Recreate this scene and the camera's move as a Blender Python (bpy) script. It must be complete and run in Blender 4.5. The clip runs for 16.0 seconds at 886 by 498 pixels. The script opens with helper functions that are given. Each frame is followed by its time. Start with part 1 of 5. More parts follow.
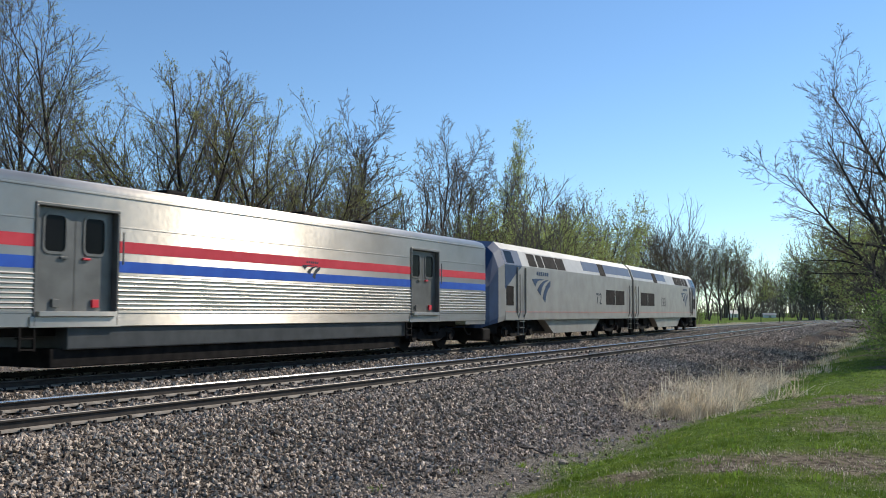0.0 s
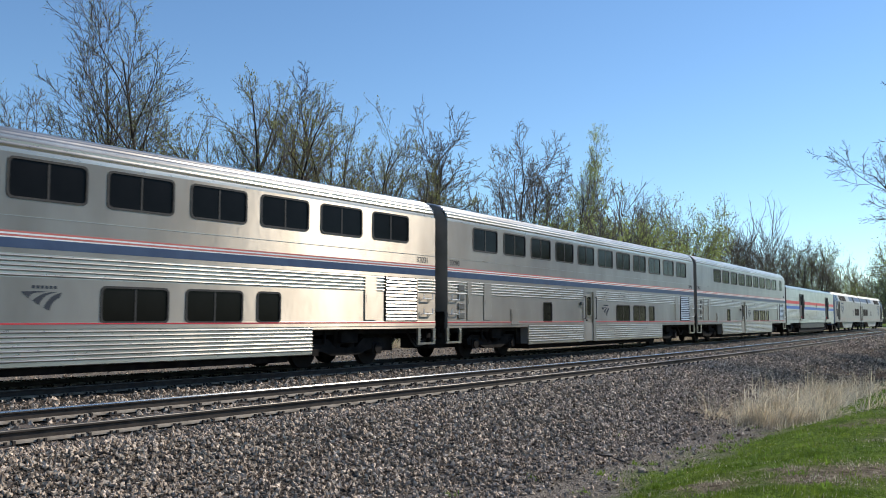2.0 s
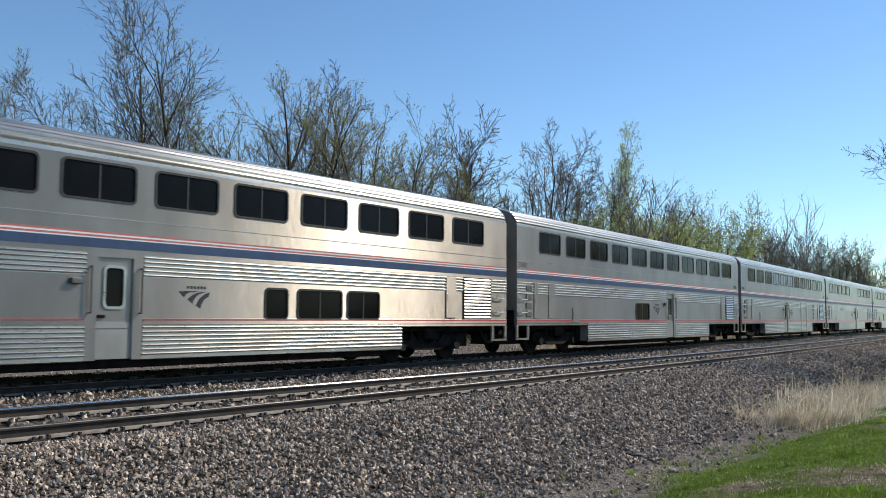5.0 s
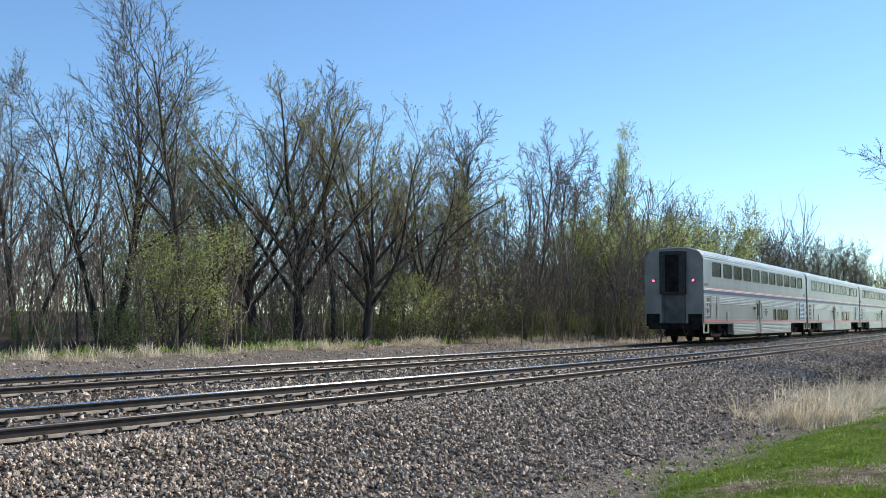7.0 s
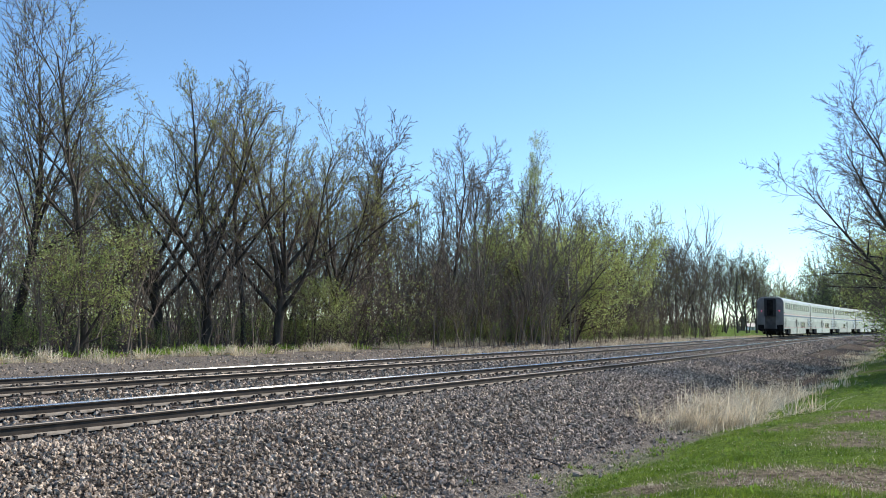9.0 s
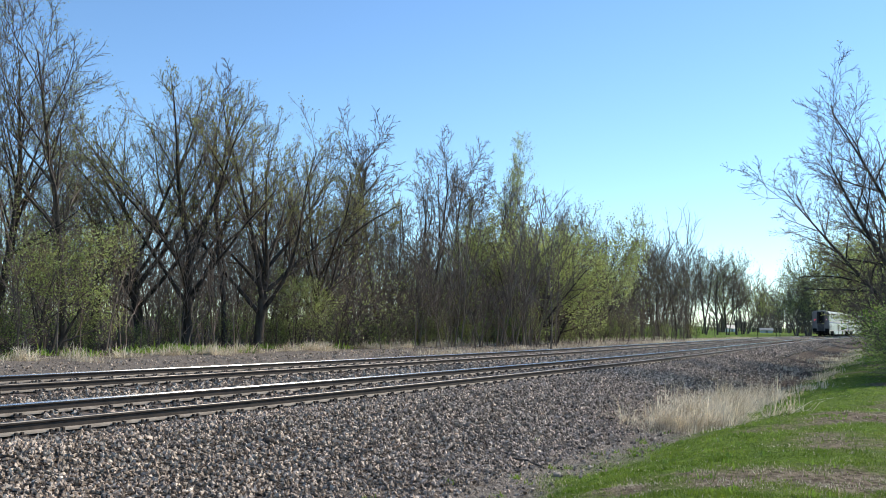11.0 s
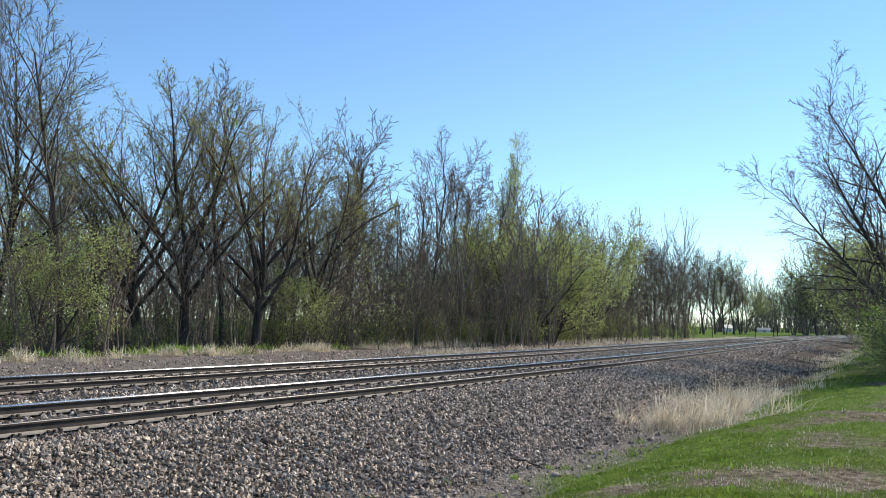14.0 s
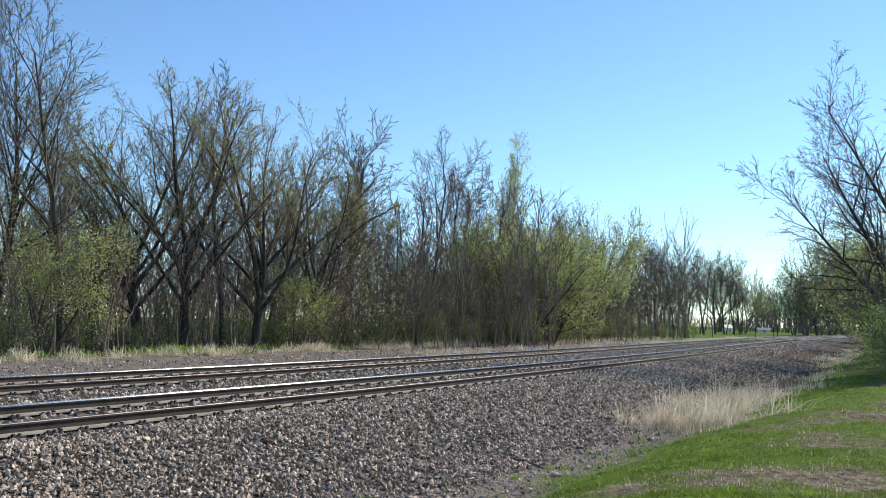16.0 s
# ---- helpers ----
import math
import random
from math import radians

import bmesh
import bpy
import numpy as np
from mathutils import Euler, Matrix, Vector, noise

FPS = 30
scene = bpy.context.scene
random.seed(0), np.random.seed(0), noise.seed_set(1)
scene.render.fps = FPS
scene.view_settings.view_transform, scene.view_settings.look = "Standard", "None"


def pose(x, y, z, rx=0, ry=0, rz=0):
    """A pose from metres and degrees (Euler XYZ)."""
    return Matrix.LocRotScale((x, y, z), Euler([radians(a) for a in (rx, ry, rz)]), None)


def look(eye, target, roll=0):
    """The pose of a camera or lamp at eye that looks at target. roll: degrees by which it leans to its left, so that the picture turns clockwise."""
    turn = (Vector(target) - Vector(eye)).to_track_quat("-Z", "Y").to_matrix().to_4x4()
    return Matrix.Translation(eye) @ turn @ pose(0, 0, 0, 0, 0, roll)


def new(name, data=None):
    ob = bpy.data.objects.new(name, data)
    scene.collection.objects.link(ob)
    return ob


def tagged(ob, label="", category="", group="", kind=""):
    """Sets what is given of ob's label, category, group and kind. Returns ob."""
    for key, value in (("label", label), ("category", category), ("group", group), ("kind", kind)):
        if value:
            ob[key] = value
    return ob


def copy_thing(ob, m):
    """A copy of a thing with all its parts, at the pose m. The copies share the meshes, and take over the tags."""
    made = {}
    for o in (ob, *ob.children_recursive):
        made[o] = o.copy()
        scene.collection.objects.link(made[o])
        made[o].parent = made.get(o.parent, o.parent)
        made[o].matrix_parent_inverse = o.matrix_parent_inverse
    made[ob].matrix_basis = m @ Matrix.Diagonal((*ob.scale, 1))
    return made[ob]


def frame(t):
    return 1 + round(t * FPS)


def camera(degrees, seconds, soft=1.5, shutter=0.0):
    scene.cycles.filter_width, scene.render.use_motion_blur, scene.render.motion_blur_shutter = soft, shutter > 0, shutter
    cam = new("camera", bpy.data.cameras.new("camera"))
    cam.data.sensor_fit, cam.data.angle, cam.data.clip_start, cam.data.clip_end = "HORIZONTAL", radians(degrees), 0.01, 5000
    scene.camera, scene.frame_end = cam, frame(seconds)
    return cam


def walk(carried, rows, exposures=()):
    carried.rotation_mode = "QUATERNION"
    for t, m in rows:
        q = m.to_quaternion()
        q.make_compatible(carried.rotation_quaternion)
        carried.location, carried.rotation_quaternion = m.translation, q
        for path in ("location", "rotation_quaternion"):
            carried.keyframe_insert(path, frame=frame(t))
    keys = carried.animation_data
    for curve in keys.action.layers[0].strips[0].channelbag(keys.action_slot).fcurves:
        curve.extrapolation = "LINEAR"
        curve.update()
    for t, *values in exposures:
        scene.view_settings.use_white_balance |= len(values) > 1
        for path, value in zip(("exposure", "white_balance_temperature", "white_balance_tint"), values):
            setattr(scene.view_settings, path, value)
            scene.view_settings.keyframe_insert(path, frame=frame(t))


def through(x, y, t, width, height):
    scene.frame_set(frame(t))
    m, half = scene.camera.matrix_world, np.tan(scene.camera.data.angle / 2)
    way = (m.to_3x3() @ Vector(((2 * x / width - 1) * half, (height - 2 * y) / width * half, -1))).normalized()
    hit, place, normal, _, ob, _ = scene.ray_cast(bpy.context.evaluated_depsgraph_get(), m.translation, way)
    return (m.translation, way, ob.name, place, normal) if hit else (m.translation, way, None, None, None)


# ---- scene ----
EYE = (0.0, 0.0, 1.266)
cam = camera(52.28, 16.0, soft=0.95, shutter=0.04)


def aim(yaw, pitch, roll):
    """Camera pose from compass turn (to the right of +Y), tilt and roll in degrees."""
    a, b = radians(yaw), radians(pitch)
    d = (math.sin(a) * math.cos(b), math.cos(a) * math.cos(b), math.sin(b))
    return look(EYE, [e + k for e, k in zip(EYE, d)], roll)


walk(cam, [(t, aim(*r)) for t, *r in (
    (0, -0.274, 4.081, 0.043), (0.5, -3.462, 4.389, -0.257), (1, -4.048, 4.532, -0.221),
    (1.5, -4.552, 4.492, -0.008), (2, -5.084, 4.440, 0.073), (2.5, -5.681, 4.363, 0.119),
    (3, -6.262, 4.317, 0.250), (3.5, -6.722, 4.310, 0.303), (4, -7.008, 4.283, 0.358),
    (6.5, -6.874, 4.312, 0.405), (7, -6.809, 4.304, 0.347), (7.5, -6.252, 4.539, 0.710),
    (8, -4.066, 4.737, 0.437), (8.5, -2.404, 4.799, 0.308), (9, -1.280, 4.693, 0.613),
    (9.5, -0.750, 4.679, 0.948), (12, 0, 4.739, 0.809), (16, 0, 4.739, 0.809))],
    exposures=[(0, 0.09), (6, 0.09), (6.5, 0.24), (7.5, 0.50), (8.5, 0.45), (16, 0.43)])

# ---- light ----
SUN_AZ, SUN_EL = 54.5, 35.0
world = bpy.data.worlds.new("sky")
scene.world = world
world.use_nodes = True
wn = world.node_tree.nodes
sky = wn.new("ShaderNodeTexSky")
sky.sky_type = "NISHITA"
sky.sun_disc = False
sky.sun_elevation = radians(SUN_EL)
sky.sun_rotation = radians(SUN_AZ)
sky.altitude = 200
sky.air_density, sky.dust_density, sky.ozone_density = 1.0, 0.0, 1.6
wn["Background"].inputs[1].default_value = 0.125
deep = wn.new("ShaderNodeMix")
deep.data_type, deep.blend_type = "RGBA", "MULTIPLY"
deep.inputs[0].default_value = 1.0
deep.inputs[7].default_value = (0.77, 0.96, 1.12, 1)
world.node_tree.links.new(sky.outputs[0], deep.inputs[6])
world.node_tree.links.new(deep.outputs[2], wn["Background"].inputs[0])
sun = new("sun", bpy.data.lights.new("sun", "SUN"))
sun.data.energy, sun.data.angle, sun.data.color = 4.3, radians(0.53), (1, 0.93, 0.815)
_a, _e = radians(SUN_AZ), radians(SUN_EL)
sun.matrix_world = look((math.sin(_a) * math.cos(_e) * 50, math.cos(_a) * math.cos(_e) * 50, math.sin(_e) * 50), (0, 0, 0))


# ---- materials ----
def material(name, c1, c2, scale=4.0, rough=0.8, metal=0.0, bump=0.0, fine=0.0, stretch=(1, 1, 1), spread=0.0,
             detail=6.0, low=0.35, high=0.65, coords="Object", through=0.0, spec=0.5, brushed=0.0):
    """Principled material: two colours mixed by noise at two scales, with relief."""
    m = bpy.data.materials.new(name)
    m.use_nodes = True
    nt = m.node_tree
    n, l = nt.nodes, nt.links
    b = n["Principled BSDF"]
    tc = n.new("ShaderNodeTexCoord")
    mp = n.new("ShaderNodeMapping")
    mp.inputs["Scale"].default_value = stretch
    l.new(tc.outputs[coords], mp.inputs[0])
    big = n.new("ShaderNodeTexNoise")
    big.inputs["Scale"].default_value, big.inputs["Detail"].default_value = scale, detail
    l.new(mp.outputs[0], big.inputs["Vector"])
    ramp = n.new("ShaderNodeValToRGB")
    ramp.color_ramp.elements[0].position, ramp.color_ramp.elements[1].position = low, high
    ramp.color_ramp.elements[0].color, ramp.color_ramp.elements[1].color = (*c1, 1), (*c2, 1)
    l.new(big.outputs[0], ramp.inputs[0])
    colour = ramp.outputs[0]
    if spread:
        info = n.new("ShaderNodeObjectInfo" if spread > 0 else "ShaderNodeNewGeometry")
        hsv = n.new("ShaderNodeHueSaturation")
        mr = n.new("ShaderNodeMapRange")
        mr.inputs["To Min"].default_value, mr.inputs["To Max"].default_value = 1 - abs(spread), 1 + abs(spread)
        l.new(info.outputs["Random" if spread > 0 else "Random Per Island"], mr.inputs[0])
        l.new(mr.outputs[0], hsv.inputs["Value"])
        l.new(colour, hsv.inputs["Color"])
        colour = hsv.outputs[0]
    l.new(colour, b.inputs["Base Color"])
    small = n.new("ShaderNodeTexNoise")
    small.inputs["Scale"].default_value, small.inputs["Detail"].default_value = scale * 9, 4
    l.new(mp.outputs[0], small.inputs["Vector"])
    if fine:
        rr = n.new("ShaderNodeMapRange")
        rr.inputs["To Min"].default_value, rr.inputs["To Max"].default_value = max(rough - fine, 0.02), min(rough + fine, 1)
        l.new(small.outputs[0], rr.inputs[0])
        l.new(rr.outputs[0], b.inputs["Roughness"])
    else:
        b.inputs["Roughness"].default_value = rough
    b.inputs["Metallic"].default_value = metal
    b.inputs["Specular IOR Level"].default_value = spec
    if bump:
        bp = n.new("ShaderNodeBump")
        bp.inputs["Strength"].default_value, bp.inputs["Distance"].default_value = 0.6, bump
        l.new(small.outputs[0], bp.inputs["Height"])
        l.new(bp.outputs[0], b.inputs["Normal"])
    if brushed:
        tg = n.new("ShaderNodeTangent")
        tg.direction_type = "UV_MAP"
        b.inputs["Anisotropic"].default_value = brushed
        l.new(tg.outputs[0], b.inputs["Tangent"])
    if through:
        tr = n.new("ShaderNodeBsdfTranslucent")
        mix = n.new("ShaderNodeMixShader")
        mix.inputs[0].default_value = through
        l.new(colour, tr.inputs[0])
        l.new(b.outputs[0], mix.inputs[1])
        l.new(tr.outputs[0], mix.inputs[2])
        l.new(mix.outputs[0], n["Material Output"].inputs[0])
    return m


STEEL = material("stainless_steel", (0.395, 0.358, 0.312), (0.52, 0.478, 0.425), 0.9, 0.29, 0.9, 0.0, 0.05, (0.6, 1, 3), brushed=0.5)
PANEL = material("steel_panel", (0.315, 0.270, 0.220), (0.405, 0.354, 0.295), 0.7, 0.34, 0.72, 0.0025, 0.06, (1.2, 1, 0.5), brushed=0.97)
GREYPAINT = material("grey_paint", (0.27, 0.257, 0.232), (0.335, 0.322, 0.292), 1.3, 0.45, 0.2, 0.001, 0.08)
SILVERPAINT = material("silver_side", (0.39, 0.352, 0.302), (0.49, 0.447, 0.392), 0.8, 0.31, 0.82, 0.0025, 0.06, (1, 1, 1), brushed=1.0)
DOORGREY = material("door_grey", (0.125, 0.118, 0.106), (0.175, 0.166, 0.15), 2.0, 0.45, 0.4, 0.001, 0.1)
RED = material("red_stripe_paint", (0.60, 0.02, 0.035), (0.66, 0.035, 0.05), 3, 0.4)
PALERED = material("thin_red_paint", (0.50, 0.12, 0.10), (0.56, 0.16, 0.13), 3, 0.4)
BLUE = material("blue_stripe_paint", (0.012, 0.075, 0.42), (0.02, 0.10, 0.48), 3, 0.4)
NAVY = material("navy_stripe_paint", (0.022, 0.045, 0.11), (0.035, 0.065, 0.14), 3, 0.4)
LOCOBLUE = material("locomotive_blue_paint", (0.013, 0.034, 0.085), (0.022, 0.05, 0.115), 2, 0.45, 0.0, spec=0.3)
WHITE = material("white_paint", (0.75, 0.75, 0.74), (0.82, 0.82, 0.80), 2, 0.45)
MARK = material("dark_marking_paint", (0.03, 0.035, 0.045), (0.05, 0.056, 0.07), 3, 0.6, spec=0.2)
GLASS = material("tinted_glass", (0.006, 0.0055, 0.0055), (0.011, 0.010, 0.010), 1.0, 0.1, 0.0, 0, 0.03, spec=0.07)
BLANK = material("blanked_pane", (0.33, 0.335, 0.32), (0.43, 0.435, 0.42), 1.0, 0.42, 1.0, 0.001, 0.06, brushed=0.95)
RUBBER = material("black_rubber", (0.012, 0.012, 0.012), (0.03, 0.028, 0.026), 6, 0.7, 0, 0.002)
UNDER = material("grimy_underframe", (0.007, 0.006, 0.0055), (0.022, 0.018, 0.016), 3, 0.8, 0.0, 0.004, spec=0.1)
ENDSTEEL = material("end_wall_steel", (0.17, 0.16, 0.145), (0.24, 0.228, 0.208), 1.2, 0.55, 0.15, 0.001, 0.08)
ROUGHEND = material("dark_end_frame", (0.06, 0.056, 0.05), (0.11, 0.10, 0.09), 2, 0.7, 0.1, 0.002)
TAILGLOW = bpy.data.materials.new("tail_light_glow")
TAILGLOW.use_nodes = True
TAILGLOW.node_tree.nodes["Principled BSDF"].inputs["Emission Color"].default_value = (1, 0.03, 0.06, 1)
TAILGLOW.node_tree.nodes["Principled BSDF"].inputs["Emission Strength"].default_value = 6
RAILSTEEL = material("rusty_rail", (0.022, 0.016, 0.013), (0.05, 0.036, 0.028), 5, 0.7, 0.2, 0.002)
RAILHEAD = material("polished_rail_head", (0.50, 0.48, 0.45), (0.60, 0.58, 0.55), 2, 0.27, 1.0, 0, 0.05, (1, 1, 1), brushed=0.93)
DULLHEAD = material("dull_rail_head", (0.10, 0.085, 0.07), (0.17, 0.15, 0.13), 3, 0.42, 0.8, 0, 0.06)
# paler than the rail: dust, with sunlight on the foot painted into the colour
RAILFOOT = material("sunlit_dusty_rail_foot", (0.20, 0.165, 0.13), (0.32, 0.275, 0.225), 6, 0.9, 0, 0.003)
SKIRT = material("dark_skirt_paint", (0.035, 0.036, 0.036), (0.06, 0.061, 0.06), 2, 0.5, 0.1, 0.001, 0.08)
TIEWOOD = material("weathered_tie_wood", (0.09, 0.065, 0.05), (0.20, 0.155, 0.125), 3, 0.9, 0, 0.01, 0, (1, 8, 1), 0.25)
STONE = material("ballast_stone", (0.19, 0.143, 0.105), (0.59, 0.47, 0.36), 8, 0.9, 0, 0.004, 0, (1, 1, 1), -0.6, spec=0.2)
BARK = material("tree_bark", (0.04, 0.031, 0.025), (0.11, 0.088, 0.07), 5, 0.95, 0, 0.02, 0, (1, 1, 0.25), 0.3)
TWIG = material("twig_bark", (0.115, 0.083, 0.061), (0.21, 0.158, 0.118), 1.5, 0.9, 0, 0, 0, (1, 1, 1), 0.3)
# greyer bark of young trees; on far trees its tone doubles as haze
PALETWIG = material("pale_twig_bark", (0.11, 0.088, 0.067), (0.18, 0.148, 0.115), 1.5, 0.9, 0, 0, 0, (1, 1, 1), 0.25)
LEAF = material("spring_leaf", (0.31, 0.36, 0.095), (0.48, 0.53, 0.195), 0.6, 0.6, 0, 0, 0, (1, 1, 1), -0.3, through=0.5)
BUDLEAF = material("bud_leaf", (0.24, 0.24, 0.075), (0.37, 0.36, 0.13), 0.6, 0.7, 0, 0, 0, (1, 1, 1), -0.3, through=0.5)
DEEPLEAF = material("green_leaf", (0.13, 0.22, 0.03), (0.24, 0.34, 0.055), 0.8, 0.6, 0, 0, 0, (1, 1, 1), -0.3, through=0.5)
GRASSBLADE = material("grass_blade", (0.10, 0.165, 0.016), (0.21, 0.29, 0.04), 1.6, 0.6, 0, 0, 0, (1, 1, 1), -0.35, through=0.4, spec=0.25)
STRAW = material("dry_grass", (0.48, 0.39, 0.26), (0.80, 0.72, 0.56), 1.2, 0.8, 0, 0, 0, (1, 1, 1), -0.42, through=0.35, spec=0.3)


# ---- building helpers ----
BRUSHED = {STEEL.name, PANEL.name, SILVERPAINT.name, BLANK.name}


def link(name, me, parent=None, label="", kind=""):
    ob = new(name, me)
    if parent:
        ob.parent = parent
    if label or kind:
        tagged(ob, label=label, kind=kind)
    return ob


def grain(bm):
    """Grain direction of brushed metal."""
    uv = bm.loops.layers.uv.new("grain")
    for f in bm.faces:
        for lp in f.loops:
            lp[uv].uv = (lp.vert.co.z * 0.2 + lp.vert.co.y * 0.3, lp.vert.co.x * 0.03)


def mesh_of(bm, mats, smooth=False):
    me = bpy.data.meshes.new("m")
    bm.normal_update()
    ms = mats if isinstance(mats, (list, tuple)) else [mats]
    if any(m.name in BRUSHED for m in ms):
        grain(bm)
    bm.to_mesh(me)
    bm.free()
    for m in ms:
        me.materials.append(m)
    if smooth:
        me.shade_smooth()
    return me


def part(name, bm, mats, parent=None, label="", smooth=False, kind=""):
    return link(name, mesh_of(bm, mats, smooth), parent, label, kind)


def raw(name, verts, faces, mats, parent=None, label="", idx=None, smooth=False, kind=""):
    me = bpy.data.meshes.new("m")
    me.from_pydata(verts, [], faces)
    for m in mats if isinstance(mats, (list, tuple)) else [mats]:
        me.materials.append(m)
    if idx is not None:
        me.polygons.foreach_set("material_index", idx)
    if smooth:
        me.shade_smooth()
    me.update()
    return link(name, me, parent, label, kind)


def hull(name, verts, faces, idx, mats, parent, label):
    """A car body: strips welded into one skin, with a grain direction for the brushed metal."""
    ob = raw(name, verts, faces, mats, parent, label, idx)
    bm = bmesh.new()
    bm.from_mesh(ob.data)
    bmesh.ops.remove_doubles(bm, verts=bm.verts, dist=0.0005)
    grain(bm)
    bm.to_mesh(ob.data)
    bm.free()
    return ob


def box(bm, x0, x1, y0, y1, z0, z1, bevel=0.0, mi=0):
    r = bmesh.ops.create_cube(bm, size=1, matrix=Matrix.Translation(((x0 + x1) / 2, (y0 + y1) / 2, (z0 + z1) / 2)) @ Matrix.Diagonal((abs(x1 - x0), abs(y1 - y0), abs(z1 - z0), 1)))
    if mi:
        for f in {f for v in r["verts"] for f in v.link_faces}:
            f.material_index = mi
    if bevel:
        bmesh.ops.bevel(bm, geom=list({e for v in r["verts"] for e in v.link_edges}), offset=bevel, segments=2, affect="EDGES", profile=0.6)
    return bm


def boxes(*args):
    bm = bmesh.new()
    for a in args:
        box(bm, *a)
    return bm


def tube(bm, p, q, r, sides=6):
    p, q = Vector(p), Vector(q)
    d = q - p
    m = Matrix.Translation((p + q) / 2) @ d.to_track_quat("Z", "Y").to_matrix().to_4x4()
    bmesh.ops.create_cone(bm, cap_ends=True, segments=sides, radius1=r, radius2=r, depth=d.length, matrix=m)
    return bm


def wheel_shape(bm, x, y, z, r, w, sides=20):
    bmesh.ops.create_cone(bm, cap_ends=True, segments=sides, radius1=r, radius2=r, depth=w, matrix=Matrix.Translation((x, y, z)) @ Matrix.Rotation(radians(90), 4, "X"))
    return bm


def rounded(w, h, r, n=4):
    """Corner points of a rounded rectangle round the origin."""
    pts = []
    for cx, cz, a0 in ((w / 2 - r, h / 2 - r, 0), (-w / 2 + r, h / 2 - r, 90), (-w / 2 + r, -h / 2 + r, 180), (w / 2 - r, -h / 2 + r, 270)):
        for i in range(n + 1):
            a = radians(a0 + 90 * i / n)
            pts.append((cx + r * math.cos(a), cz + r * math.sin(a)))
    return pts


def slab(pts, y0, y1, bm=None):
    """A flat plate with the outline pts (x, z), between y0 and y1."""
    bm = bm or bmesh.new()
    a = [bm.verts.new((x, y0, z)) for x, z in pts]
    b = [bm.verts.new((x, y1, z)) for x, z in pts]
    k = len(pts)
    bm.faces.new(a)
    bm.faces.new(b[::-1])
    for i in range(k):
        j = (i + 1) % k
        bm.faces.new((a[i], b[i], b[j], a[j]))
    bmesh.ops.recalc_face_normals(bm, faces=bm.faces)
    return bm


def ring(outer, inner, y0, y1):
    """A flat frame between two outlines of equal length."""
    bm = bmesh.new()
    rows = [[bm.verts.new((x, y, z)) for x, z in o] for o, y in ((outer, y1), (outer, y0), (inner, y0), (inner, y1))]
    k = len(outer)
    for a, b in zip(rows, rows[1:] + rows[:1]):
        for i in range(k):
            j = (i + 1) % k
            bm.faces.new((a[i], b[i], b[j], a[j]))
    bmesh.ops.recalc_face_normals(bm, faces=bm.faces)
    return bm


def words(s, height, x, y, z, parent, mat, name="number"):
    """Raised lettering on a side wall that faces -y; x is where it begins."""
    cu = bpy.data.curves.new("t", "FONT")
    cu.body, cu.size, cu.extrude = s, height * 1.38, 0.002
    tmp = bpy.data.objects.new("t", cu)
    me = bpy.data.meshes.new_from_object(tmp)
    bpy.data.objects.remove(tmp)
    me.materials.clear()
    me.materials.append(mat)
    ob = link(name, me, parent)
    ob.matrix_basis = pose(x, y, z, 90, 0, 0)
    return ob


# ---- the line of the tracks ----
SS = np.arange(-330.0, 900.0, 0.5)
_S = np.clip(SS, -30, 260) / 100
TH = 0.54805 + 0.1 * (-2.9696 * _S + 2.6658 * _S ** 2 - 0.58781 * _S ** 3)
_tm = (TH[1:] + TH[:-1]) / 2
TX = np.concatenate([[0], np.cumsum(np.sin(_tm) * 0.5)])
TY = np.concatenate([[0], np.cumsum(np.cos(_tm) * 0.5)])
_i0 = int(np.argmin(abs(SS)))
TX = TX - TX[_i0] - 17.35 * math.cos(0.54805)
TY = TY - TY[_i0] + 17.35 * math.sin(0.54805)
APART = 5.904  # between the two tracks' centres


def at(s, n, z=0.0):
    """Point n metres to the right of the near track's centre at s metres along the line."""
    th = np.interp(s, SS, TH)
    o = n + APART
    return (float(np.interp(s, SS, TX) + o * math.cos(th)), float(np.interp(s, SS, TY) - o * math.sin(th)), z)


def bearing(s):
    return float(np.interp(s, SS, TH))


def lie(s, n, z=0.0):
    """Pose on the line: x ahead, y to the left."""
    return pose(*at(s, n, z), 0, 0, 90 - math.degrees(bearing(s)))


def profile(s, n):
    """Height of the ground across the line."""
    return float(np.interp(n, PN, PZ))


PN = [-4000, -150, -60, -24, -20, -16, -10.5, -9.2, -7.9, -7.2, -6.66, -5.15, -4.6, -3.9, -2.95, -2.0, -1.3, -0.75, 0.75, 1.3, 1.75, 2.3, 3.4, 4.6, 5.6, 6.4, 7.2, 8.2, 9.5, 14, 30, 4000]
PZ = [2.5, 1.9, 0.25, -0.3, -0.25, -0.3, -0.45, -0.5, -0.3, -0.2, -0.2, -0.27, -0.28, -0.27, -0.24, -0.2, -0.18, -0.2, -0.27, -0.29, -0.32, -0.46, -0.68, -0.92, -1.02, -0.98, -0.75, -0.56, -0.46, -0.36, -0.2, -0.6]


